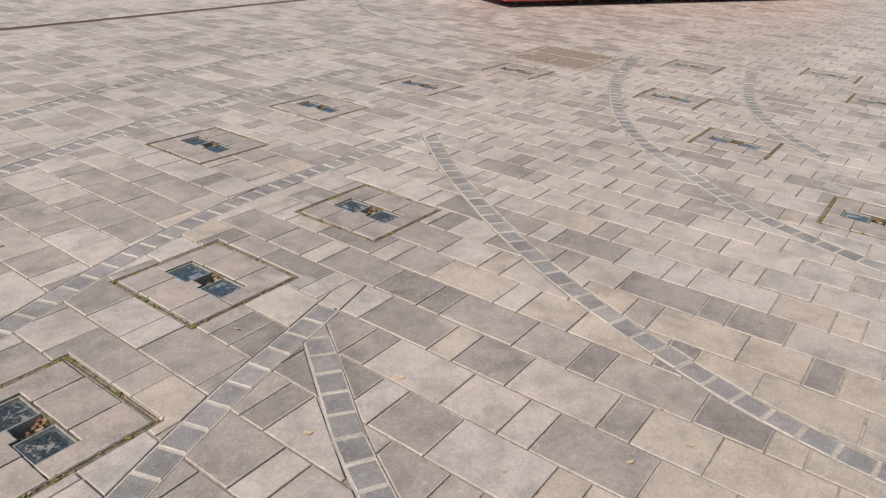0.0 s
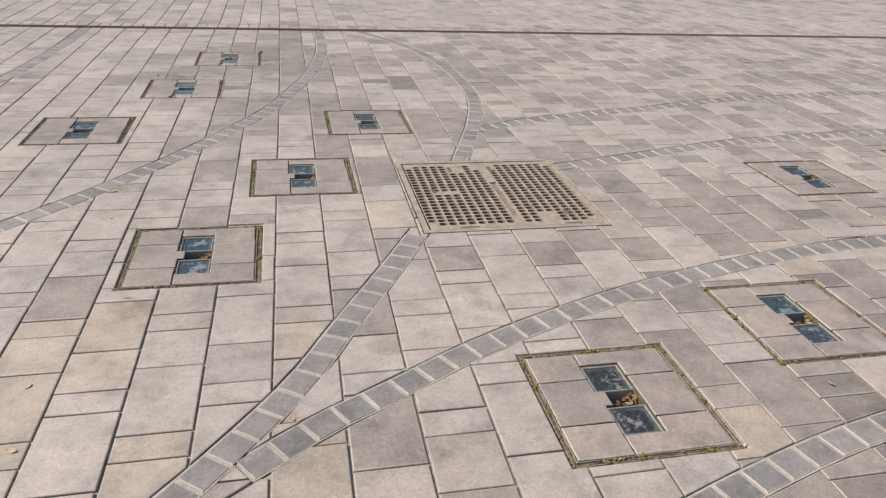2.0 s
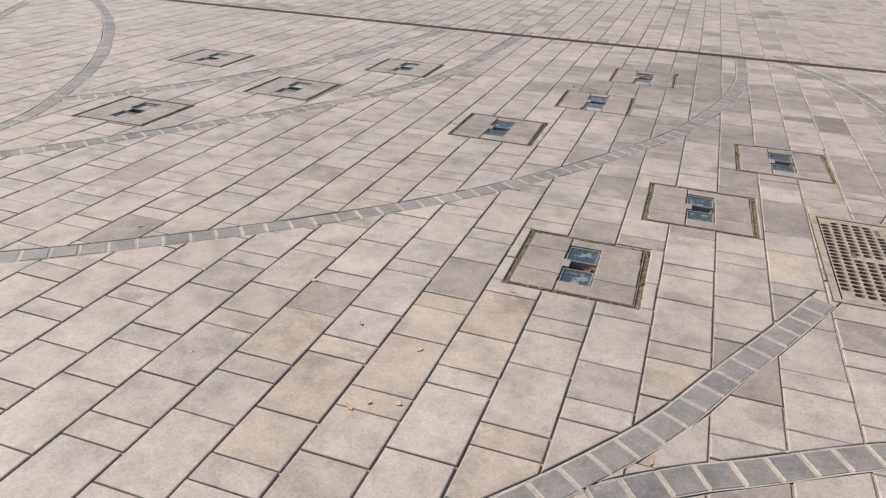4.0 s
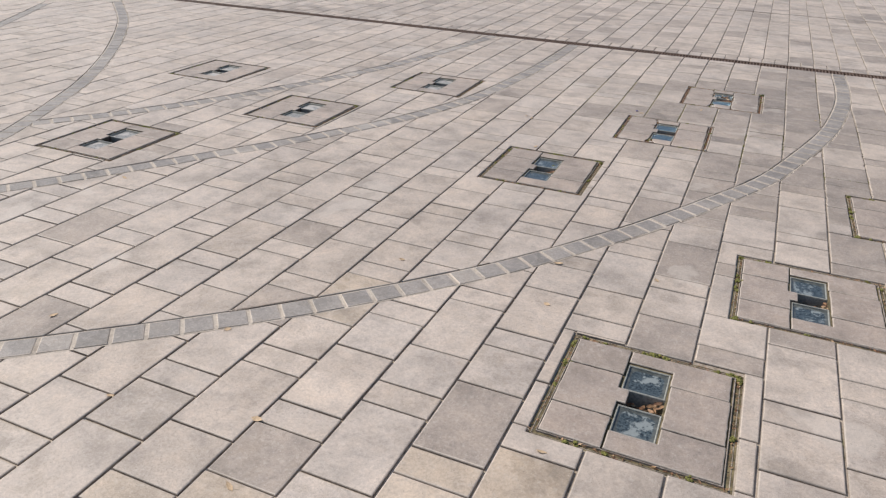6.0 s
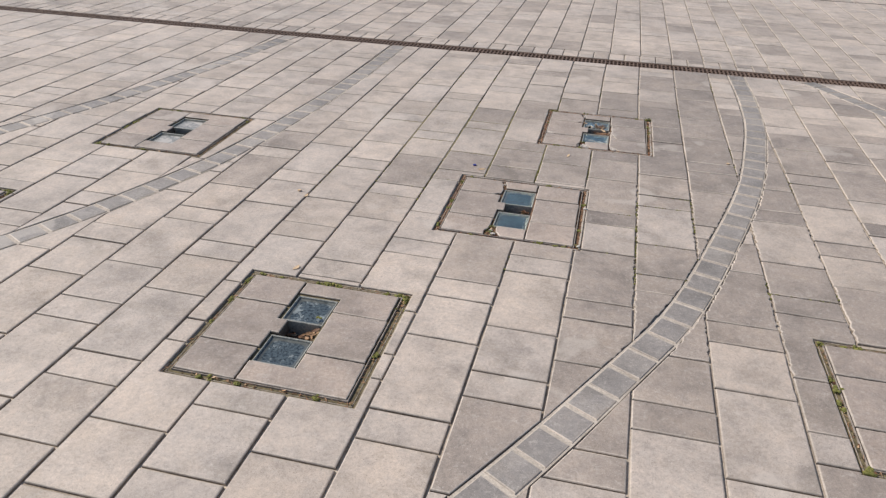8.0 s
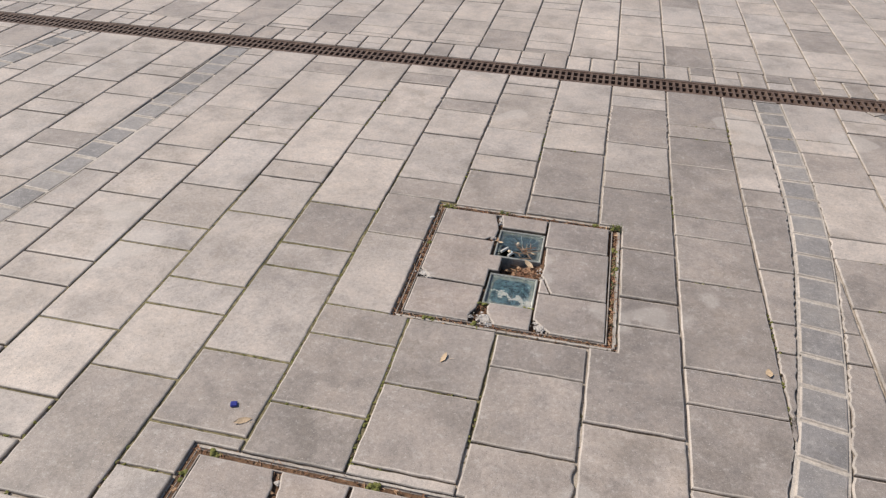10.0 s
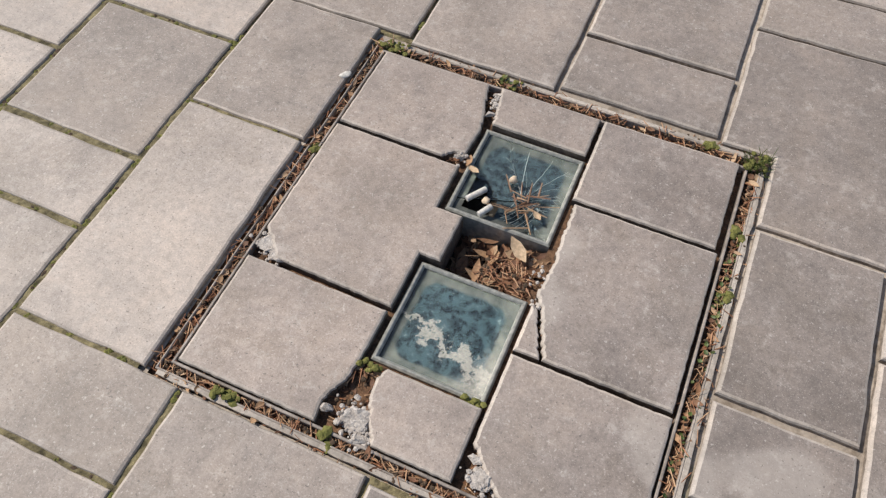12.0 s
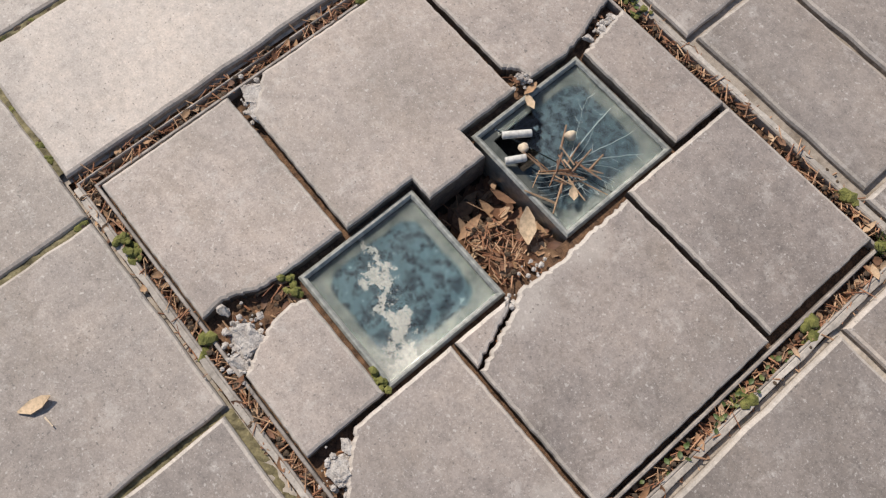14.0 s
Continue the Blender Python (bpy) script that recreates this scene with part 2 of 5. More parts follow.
def dish_material(name, deep, mid, pale, cover, size=105.0, gloss=0.0):
    """The silted inner face of a glass block, with a plain frosted border whose corners are rounded."""
    m, nt, sh = material(name)
    geo = nt.nodes.new("ShaderNodeNewGeometry")
    pos = geo.outputs["Position"]
    a = noise_tex(nt, pos, size, 9.0, 0.72)
    b = noise_tex(nt, pos, 12.0, 10.0, 0.74)
    c = noise_tex(nt, pos, 150.0, 5.0, 0.6)
    col = ramp(nt, a, [(0.44, deep), (0.53, mid), (0.61, mid), (0.70, pale)])
    col = mix(nt, col, mid, ramp(nt, c, [(0.50, grey(0)), (0.60, grey(0.35))]))
    col = mix(nt, col, pale, ramp(nt, b, [(0.66 - 0.14 * cover, grey(0)), (0.69 - 0.14 * cover, grey(0.9))]))
    place = nt.nodes.new("ShaderNodeUVMap").outputs[0]
    steps = [("SUBTRACT", (0.5, 0.5, 0.0)), ("ABSOLUTE", None), ("SUBTRACT", (0.27, 0.27, 0.0)), ("MAXIMUM", (0.0, 0.0, 0.0)), ("LENGTH", None)]
    for kind, value in steps:
        n = nt.nodes.new("ShaderNodeVectorMath")
        n.operation = kind
        nt.links.new(place, n.inputs[0])
        if value:
            n.inputs[1].default_value = value
        place = n.outputs["Value"] if kind == "LENGTH" else n.outputs[0]
    rim = maths(nt, "ADD", place, maths(nt, "MULTIPLY", noise_tex(nt, pos, 60.0, 5.0, 0.6), 0.06))
    frost = ramp(nt, noise_tex(nt, pos, 45.0, 6.0, 0.6), [(0.3, (0.034, 0.041, 0.039)), (0.7, (0.145, 0.150, 0.136))])
    col = mix(nt, col, frost, ramp(nt, rim, [(0.165, grey(0)), (0.195, grey(0.92))]))
    nt.links.new(col, sh.inputs["Base Color"])
    sh.inputs["Roughness"].default_value = 0.5
    sh.inputs["Specular IOR Level"].default_value = 0.2
    sh.inputs["Coat Weight"].default_value, sh.inputs["Coat Roughness"].default_value = gloss, 0.06
    bump(nt, sh, a, 0.25, 0.002)
    return m


def add_silt_vein(m, x0, y0, x1, y1):
    """A pale vein of dried silt that wanders across the glass and spreads along one side."""
    nt = m.node_tree
    sh = nt.nodes["Principled BSDF"]
    col = sh.inputs["Base Color"].links[0].from_socket
    place = nt.nodes.new("ShaderNodeTexCoord").outputs["Object"]
    sep = nt.nodes.new("ShaderNodeSeparateXYZ")
    nt.links.new(place, sep.inputs[0])
    u = maths(nt, "DIVIDE", maths(nt, "SUBTRACT", sep.outputs[0], x0), x1 - x0)
    v = maths(nt, "DIVIDE", maths(nt, "SUBTRACT", sep.outputs[1], y0), y1 - y0)
    wander = maths(nt, "MULTIPLY", maths(nt, "SUBTRACT", noise_tex(nt, place, 42.0, 8.0, 0.7), 0.5), 0.75)
    off = maths(nt, "SUBTRACT", maths(nt, "ADD", v, wander), maths(nt, "SUBTRACT", 0.56, maths(nt, "MULTIPLY", u, 0.38)))
    vein = ramp(nt, maths(nt, "DIVIDE", maths(nt, "ABSOLUTE", off), maths(nt, "ADD", 0.55, u)), [(0.030, grey(0.95)), (0.062, grey(0))])
    edge = maths(nt, "SUBTRACT", maths(nt, "ADD", u, maths(nt, "MULTIPLY", wander, 0.8)), maths(nt, "MULTIPLY", v, 0.55))
    side = ramp(nt, edge, [(0.58, grey(0)), (0.80, grey(0.6))])
    grit = ramp(nt, noise_tex(nt, place, 260.0, 5.0, 0.7), [(0.3, (0.15, 0.142, 0.135)), (0.7, (0.30, 0.28, 0.265))])
    col = mix(nt, mix(nt, col, grit, side), grit, vein)
    nt.links.new(col, sh.inputs["Base Color"])


DISH = dish_material("teal_silted_glass", (0.006, 0.011, 0.015), (0.036, 0.050, 0.056), (0.25, 0.25, 0.23), 0.45)
DISH_PALE = dish_material("milky_teal_glass", (0.003, 0.007, 0.011), (0.034, 0.062, 0.076), (0.22, 0.27, 0.28), 0.50, 62.0)
add_silt_vein(DISH_PALE, 0.228, 0.120, 0.371, 0.264)
MILKY = dish_material("streaked_milky_glass", (0.008, 0.014, 0.020), (0.072, 0.095, 0.106), (0.27, 0.30, 0.30), 0.85, gloss=1.0)
# Palest of the block colours, for the western panels.
PALE_BLOCK = dish_material("pale_grey_block_glass", (0.14, 0.145, 0.145), (0.34, 0.335, 0.32), (0.50, 0.47, 0.44), 1.2, gloss=0.25)
DISH_NAVY = dish_material("navy_speckled_glass", (0.005, 0.010, 0.015), (0.026, 0.046, 0.060), (0.20, 0.24, 0.26), -0.15, 80.0)
DISH_DARK = dish_material("dark_navy_glass", (0.004, 0.008, 0.012), (0.034, 0.054, 0.066), (0.17, 0.20, 0.20), -0.25)
DUSTY = dish_material("dusty_slate_glass", (0.010, 0.013, 0.015), (0.050, 0.055, 0.056), (0.30, 0.28, 0.25), 0.8, gloss=1.0)
RED, rdt, rds = material("red_painted_metal")
rdg = rdt.nodes.new("ShaderNodeNewGeometry")
rdn = noise_tex(rdt, rdg.outputs["Position"], 6.0, 6.0, 0.6)
rdt.links.new(ramp(rdt, rdn, [(0.3, (0.33, 0.045, 0.036)), (0.7, (0.42, 0.068, 0.052))]), rds.inputs["Base Color"])
rds.inputs["Roughness"].default_value = 0.5
BLACK = rough_material("black_rubber", (0.015, 0.015, 0.015), (0.04, 0.038, 0.035), 30.0, 0.001, 0.7)


# ---- building helpers ----
def link_mesh(name, bm, mats, parent=None, label=""):
    me = bpy.data.meshes.new(name)
    bm.to_mesh(me)
    bm.free()
    for m in mats if isinstance(mats, (list, tuple)) else [mats]:
        me.materials.append(m)
    ob = new(name, me)
    if parent:
        ob.parent = parent
    if label:
        tagged(ob, label)
    return ob


def part(name, bm, mat, parent, label=""):
    return link_mesh(name, bm, mat, parent, label)


def area(poly):
    return 0.5 * sum(a[0] * b[1] - b[0] * a[1] for a, b in zip(poly, poly[1:] + poly[:1]))


def clip(poly, px, py, nx, ny):
    """The side of a polygon on which (p - P) . n <= 0."""
    out = []
    for a, b in zip(poly, poly[1:] + poly[:1]):
        da, db = (a[0] - px) * nx + (a[1] - py) * ny, (b[0] - px) * nx + (b[1] - py) * ny
        if da <= 0:
            out.append(a)
        if (da < 0 < db) or (db < 0 < da):
            k = da / (da - db)
            out.append((a[0] + k * (b[0] - a[0]), a[1] + k * (b[1] - a[1])))
    clean = []
    for p in out:
        if not clean or math.hypot(p[0] - clean[-1][0], p[1] - clean[-1][1]) > 0.004:
            clean.append(p)
    if len(clean) > 1 and math.hypot(clean[0][0] - clean[-1][0], clean[0][1] - clean[-1][1]) <= 0.004:
        clean.pop()
    return clean if len(clean) > 2 else []


def inset(poly, d):
    """Moves every edge of a counter-clockwise polygon inwards by d."""
    out, n = [], len(poly)
    for i in range(n):
        a, b, c = poly[i - 1], poly[i], poly[(i + 1) % n]
        e1, e2 = (b[0] - a[0], b[1] - a[1]), (c[0] - b[0], c[1] - b[1])
        l1, l2 = math.hypot(*e1) or 1e-6, math.hypot(*e2) or 1e-6
        n1, n2 = (-e1[1] / l1, e1[0] / l1), (-e2[1] / l2, e2[0] / l2)
        k = max(0.25, 1 + n1[0] * n2[0] + n1[1] * n2[1])
        out.append((b[0] + d * (n1[0] + n2[0]) / k, b[1] + d * (n1[1] + n2[1]) / k))
    if d > 0 and (area(out) <= 0 or any(math.hypot(p[0] - q[0], p[1] - q[1]) > 3.5 * d for p, q in zip(poly, out))):
        cx, cy = sum(p[0] for p in poly) / n, sum(p[1] for p in poly) / n
        out = [(p[0] + (cx - p[0]) * min(0.5, d / (math.hypot(cx - p[0], cy - p[1]) + 1e-6)), p[1] + (cy - p[1]) * min(0.5, d / (math.hypot(cx - p[0], cy - p[1]) + 1e-6))) for p in poly]
    return out


def prism(poly, top, bottom, edge, tilt=(0.0, 0.0)):
    """Vertices and faces of a slab over a polygon, with a rounded upper edge."""
    n = len(poly)
    cx, cy = sum(p[0] for p in poly) / n, sum(p[1] for p in poly) / n
    inner, mid = inset(poly, edge), inset(poly, edge * 0.3)
    lean = lambda p: tilt[0] * (p[0] - cx) + tilt[1] * (p[1] - cy)
    verts = [(*p, top + lean(p)) for p in inner] + [(*p, top - edge * 0.3 + lean(p)) for p in mid]
    verts += [(*p, top - edge + lean(p)) for p in poly] + [(*p, bottom) for p in poly]
    faces = [tuple(range(n))]
    for k in range(3):
        faces += [(k * n + i, (k + 1) * n + i, (k + 1) * n + (i + 1) % n, k * n + (i + 1) % n) for i in range(n)]
    return verts, faces


def prism_bm(poly, top, bottom, edge, tilt=(0.0, 0.0)):
    bm = bmesh.new()
    verts, faces = prism(poly, top, bottom, edge, tilt)
    vs = [bm.verts.new(v) for v in verts]
    for f in faces:
        bm.faces.new([vs[i] for i in f])
    return bm


def add_box(bm, x0, x1, y0, y1, z0, z1, slot=0):
    vs = [bm.verts.new((x, y, z)) for z in (z0, z1) for x, y in ((x0, y0), (x1, y0), (x1, y1), (x0, y1))]
    for f in ((3, 2, 1, 0), (4, 5, 6, 7), (0, 1, 5, 4), (1, 2, 6, 5), (2, 3, 7, 6), (3, 0, 4, 7)):
        bm.faces.new([vs[i] for i in f]).material_index = slot


def rect(x0, y0, x1, y1):
    return [(x0, y0), (x1, y0), (x1, y1), (x0, y1)]


def ragged(poly, step, amount, rng):
    """Breaks up the edges of a polygon into small uneven steps."""
    out = []
    for a, b in zip(poly, poly[1:] + poly[:1]):
        broken_edge = abs(b[0] - a[0]) > 0.004 and abs(b[1] - a[1]) > 0.004
        n = max(1, int(math.hypot(b[0] - a[0], b[1] - a[1]) / (step * 0.5 if broken_edge else step)))
        for i in range(n):
            k = i / n
            j = 0 if not i else amount * 3.5 if broken_edge else amount
            out.append((a[0] + k * (b[0] - a[0]) + rng.uniform(-j, j), a[1] + k * (b[1] - a[1]) + rng.uniform(-j, j)))
    return out


# ---- plan ----
PANEL = 0.60
PANELS = [(1.38, 2.68), (2.49, 2.665), (0.372, 2.28), (2.60, 4.265), (3.86, 4.44), (5.13, 4.33), (-1.185, 3.562), (-0.66, 4.535),
          (-2.095, 5.495), (-0.153, 5.605), (-3.99, 5.828), (-3.44, 7.01), (-4.68, 4.715), (-5.25, 6.48),
          (5.50, 1.45), (4.47, 0.30), (6.56, 2.36), (8.28, 2.74), (8.02, 0.73), (9.12, 1.40), (6.43, 4.03)]
BROKEN, CHIPPED = (-1.246, 7.713), (-1.543, 6.590)
GRATES = [(0.218, 3.972, 1.252, 5.022), (7.29, 3.82, 8.36, 4.87)]
DRAIN_Y, DRAIN_W, DRAIN_END = 9.60, 0.15, 9.86
ROW, UNIT, Y0 = 0.2425, 0.1205, 7.800

BANDS = [
    ("near sweep", [(-4.2, 2.35), (-3.4, 2.85), (-2.75, 3.36), (-2.17, 3.89), (-1.68, 4.43), (-1.36, 4.86), (-1.05, 5.34), (-0.75, 5.88), (-0.56, 6.26), (-0.37, 6.83), (-0.20, 7.43), (-0.10, 8.0), (-0.045, 8.47), (-0.03, 9.0), (-0.035, 9.51)]),
    ("cover tail", [(-1.35, 1.75), (-1.0, 2.12), (-0.70, 2.47), (-0.44, 2.83), (-0.245, 3.19), (-0.03, 3.575), (0.172, 3.955)]),
    ("long arc", [(-0.62, 2.42), (-0.36, 2.605), (-0.145, 2.725), (0.213, 2.935), (0.643, 3.134), (1.19, 3.335), (1.754, 3.49), (2.42, 3.61), (3.30, 3.66), (4.13, 3.63)]),
    ("spur", [(4.15, 3.56), (3.76, 3.13), (3.46, 2.757), (3.15, 2.33), (2.896, 1.93), (2.67, 1.50), (2.484, 1.04), (2.37, 0.68), (2.31, 0.31), (2.27, -0.2)]),
    ("short spur", [(1.66, 2.25), (1.485, 1.997), (1.31, 1.745), (1.18, 1.518), (0.98, 1.15), (0.80, 0.75)]),
    ("low arc", [(0.0, 1.72), (0.27, 1.87), (0.56, 2.012), (0.92, 2.142), (1.30, 2.255), (1.64, 2.33), (1.86, 2.385)]),
    ("upper arc", [(0.965, 5.70), (1.54, 5.945), (2.30, 6.13), (2.71, 6.24), (3.35, 6.42), (3.95, 6.50), (4.62, 6.61), (5.5, 6.62), (6.7, 6.48)]),
    ("middle arc", [(1.37, 4.90), (1.93, 5.05), (2.60, 5.24), (3.05, 5.32), (3.8, 5.42), (4.78, 5.49), (5.4, 5.52)]),
    ("cover hook", [(0.672, 5.09), (0.93, 5.80), (1.10, 6.45), (1.145, 7.09), (1.09, 7.89), (0.865, 8.73), (0.525, 9.40), (0.45, 9.51)]),
    ("drain end hook", [(9.70, 9.50), (9.14, 8.868), (8.45, 8.0), (8.10, 7.0), (7.95, 6.30)]),
    ("far spur", [(8.54, 3.75), (7.6, 3.50), (6.97, 3.31), (5.94, 2.82), (5.22, 2.293), (4.625, 1.614), (4.30, 1.168), (4.104, 0.67), (4.05, 0.48), (3.98, 0.0)]),
    ("far short spur", [(8.76, 2.42), (7.58, 2.14), (6.85, 1.84), (6.34, 1.504), (5.9, 1.1)]),
    ("west sweep", [(-4.75, 3.50), (-4.22, 4.20), (-3.85, 4.75), (-3.63, 5.10), (-3.38, 5.50), (-3.02, 6.18), (-2.82, 6.72), (-2.70, 7.20), (-2.61, 8.0), (-2.57, 8.7), (-2.555, 9.51)]),
    ("west spur", [(-5.06, 5.0), (-4.75, 5.43), (-4.43, 5.99), (-4.10, 6.75), (-3.84, 7.50), (-3.69, 8.10), (-3.59, 8.60), (-3.46, 9.51)]),
    ("outer west arc", [(-8.40, 9.02), (-7.40, 8.12), (-6.54, 7.17), (-6.02, 6.51), (-5.66, 6.00), (-5.37, 5.50), (-4.99, 4.73), (-4.85, 4.1)]),
    ("outer west tip", [(-7.6, 6.2), (-8.22, 7.23), (-8.99, 8.44)]),
]
BAND_W = 0.115


def smooth(points, step):
    """Even steps along a curve through the points."""
    pts = [Vector(p) for p in points]
    pts = [2 * pts[0] - pts[1]] + pts + [2 * pts[-1] - pts[-2]]
    fine = []
    for a, b, c, d in zip(pts, pts[1:], pts[2:], pts[3:]):
        for i in range(24):
            t = i / 24
            fine.append(0.5 * (2 * b + (c - a) * t + (2 * a - 5 * b + 4 * c - d) * t * t + (3 * b - a - 3 * c + d) * t ** 3))
    fine.append(pts[-2])
    total = sum((q - p).length for p, q in zip(fine, fine[1:]))
    n = max(2, round(total / step))
    out, run, i = [fine[0]], 0.0, 0
    for k in range(1, n):
        goal = total * k / n
        while run + (fine[i + 1] - fine[i]).length < goal:
            run += (fine[i + 1] - fine[i]).length
            i += 1
        f = (goal - run) / (fine[i + 1] - fine[i]).length
        out.append(fine[i].lerp(fine[i + 1], f))
    return out + [fine[-1]]


LINES = [np.array([tuple(p) for p in smooth(pts, 0.03)]) for _, pts in BANDS]


def cut_rect(polys, x0, y0, x1, y1):
    out = []
    for p in polys:
        xs, ys = [q[0] for q in p], [q[1] for q in p]
        if max(xs) <= x0 or min(xs) >= x1 or max(ys) <= y0 or min(ys) >= y1:
            out.append(p)
            continue
        inside = [i for i, q in enumerate(p) if x0 < q[0] < x1 and y0 < q[1] < y1]
        cx, cy = (x0 if min(xs) < x0 < max(xs) else x1), (y0 if min(ys) < y0 < max(ys) else y1)
        arm = min(x0 - min(xs) if cx == x0 else max(xs) - x1, y0 - min(ys) if cy == y0 else max(ys) - y1)
        if len(p) == 4 and len(inside) == 1 and arm > 0.022:
            i = inside[0]
            q, before, after = p[i], p[i - 1], p[(i + 1) % 4]

            def edge_hit(r):
                return (cx, q[1]) if abs(r[0] - q[0]) > abs(r[1] - q[1]) else (q[0], cy)

            out.append(p[:i] + [edge_hit(before), (cx, cy), edge_hit(after)] + p[i + 1:])
            continue
        out.append(clip(p, x0, 0, 1, 0))
        out.append(clip(p, x1, 0, -1, 0))
        mid = clip(clip(p, x0, 0, -1, 0), x1, 0, 1, 0)
        if mid:
            out += [clip(mid, 0, y0, 0, 1), clip(mid, 0, y1, 0, -1)]
    return [p for p in out if p]


def cut_band(polys, line):
    out = []
    for p in polys:
        xs, ys = [q[0] for q in p], [q[1] for q in p]
        h = BAND_W / 2
        near = (line[:, 0] > min(xs) - h) & (line[:, 0] < max(xs) + h) & (line[:, 1] > min(ys) - h) & (line[:, 1] < max(ys) + h)
        idx = np.nonzero(near)[0]
        if len(idx) < 2:
            out.append(p)
            continue
        a, b = line[idx[0]], line[idx[-1]]
        m, t = line[idx].mean(axis=0), b - a
        t = t / (np.hypot(*t) or 1)
        n = (-t[1], t[0])
        out.append(clip(p, m[0] + n[0] * h, m[1] + n[1] * h, -n[0], -n[1]))
        out.append(clip(p, m[0] - n[0] * h, m[1] - n[1] * h, n[0], n[1]))
        strip = clip(clip(p, m[0] + n[0] * h, m[1] + n[1] * h, n[0], n[1]), m[0] - n[0] * h, m[1] - n[1] * h, -n[0], -n[1])
        if strip and idx[0] == 0:
            out.append(clip(strip, *line[0], *t))
        if strip and idx[-1] == len(line) - 1:
            out.append(clip(strip, *line[-1], -t[0], -t[1]))
    return [p for p in out if p]


def row_joints(row, m0, m1):
    """Slabs of two, one and three units in turn, every other row shifted by half."""
    return [m for m in range(m0, m1) if m % 6 in ((2, 4, 5) if row % 2 == 0 else (0, 1, 3))]


ROW_STOPS = (-11, -6, -2, 1, 4, 7, 11, 16)
JOINT_STOPS = (-60, -52, -46, -40, -34, -26, -14, -3, 8)
JOINT_DRIFT = np.array([
    (0.168, 0.134, 0.105, 0.066, 0.024, 0.013, 0.027, 0.051, 0.073), (0.098, 0.076, 0.060, 0.037, 0.007, -0.003, 0.009, 0.038, 0.060),
    (0.043, 0.029, 0.019, 0.005, -0.004, -0.015, -0.007, 0.021, 0.050), (0.005, -0.003, -0.009, -0.009, -0.004, -0.015, -0.018, 0.004, 0.039),
    (-0.028, -0.026, -0.025, -0.017, -0.010, -0.014, -0.017, -0.004, 0.022), (-0.055, -0.038, -0.027, -0.017, -0.011, -0.012, -0.014, -0.009, 0.004),
    (-0.084, -0.046, -0.026, -0.014, -0.009, -0.010, -0.013, -0.015, -0.016), (-0.113, -0.054, -0.024, -0.009, -0.005, -0.006, -0.013, -0.025, -0.039)])
LINE_STOPS = (0.5, 1.5, 2.5, 3.5, 4.5, 6.0, 7.5, 8.8)
LINE_DRIFT = np.array([
    (0.040, 0.047, 0.050, 0.047, 0.047, 0.048, 0.041, 0.031), (0.022, 0.028, 0.033, 0.033, 0.034, 0.036, 0.029, 0.014),
    (0.009, 0.013, 0.016, 0.018, 0.018, 0.020, 0.018, 0.002), (0.003, 0.005, 0.007, 0.007, 0.004, 0.005, 0.006, -0.005),
    (0.005, 0.001, 0.001, 0.001, -0.003, -0.007, -0.009, -0.015), (0.017, 0.007, 0.003, -0.002, -0.008, -0.016, -0.023, -0.029),
    (0.046, 0.025, 0.010, -0.003, -0.015, -0.029, -0.042, -0.051), (0.087, 0.052, 0.021, -0.004, -0.023, -0.045, -0.064, -0.080)])


def drift(table, row, at, stops):
    """The laying of the slabs wanders a little from an even grid: what it strays by at one place."""
    return float(np.interp(row, ROW_STOPS, [np.interp(at, stops, line) for line in table]))


def joint_y(row, m):
    return Y0 + UNIT * m + drift(JOINT_DRIFT, row, m, JOINT_STOPS) - 0.0038 * min(0, row + 11)


def row_x(k, y):
    return -0.480 + ROW * k + 0.012 * (y - 8.3) + drift(LINE_DRIFT, k, y, LINE_STOPS)


def tone(x, y, rng):
    """0 pale, 1 grey, 2 sandy, 4 dark: greyer about the short spur, sandier on the south-east side."""
    sandy = 1.2 * math.exp(-((x - 2.35) ** 2 / 0.8 + (y - 0.55) ** 2 / 0.45)) + 0.75 * math.exp(-((x + 1.25) ** 2 / 0.5 + (y - 2.6) ** 2 / 0.35)) + (0.03 if y < 4.5 else 0.0)
    greyish = 0.03 + 0.42 * min(1.0, max(0.0, (x + 1.7) / 1.4)) * (y > 4.0) + 0.10 * (y <= 4.0 and x > -0.6) + 1.0 * math.exp(-((x + 1.35) ** 2 + (y - 7.45) ** 2) / 0.07) + 0.9 * math.exp(-((x + 1.45) ** 2 + (y - 8.15) ** 2) / 0.05) + 0.9 * math.exp(-((x + 0.98) ** 2 + (y - 7.42) ** 2) / 0.05) + 0.8 * math.exp(-((x + 0.72) ** 2 + (y - 8.42) ** 2) / 0.06) + 0.62 * math.exp(-((x - 1.9) ** 2 + (y - 2.5) ** 2) / 1.6) + 1.3 * math.exp(-((x + 0.45) ** 2 + (y - 7.8) ** 2) / 0.16) + 0.70 * math.exp(-((x + 0.55) ** 2 + (y - 6.45) ** 2) / 0.28) + 0.45 * math.exp(-((x + 0.05) ** 2 / 0.2 + (y - 8.0) ** 2 / 0.5)) + 0.9 * math.exp(-((x + 1.47) ** 2 + (y - 7.35) ** 2) / 0.03)
    dark = 1.1 * math.exp(-((x + 0.48) ** 2 / 0.09 + (y - 7.90) ** 2 / 0.20)) + 0.08 * math.exp(-((x - 0.1) ** 2 / 0.9 + (y - 7.3) ** 2 / 1.8)) + 0.30 * math.exp(-((x - 1.7) ** 2 + (y - 2.4) ** 2) / 0.9) + (0.05 * sandy if x > 0 else 0.0)
    u = rng.random()
    if rng.random() < dark:
        return 4
    return 2 if u < sandy else 1 if u < sandy + greyish else 0


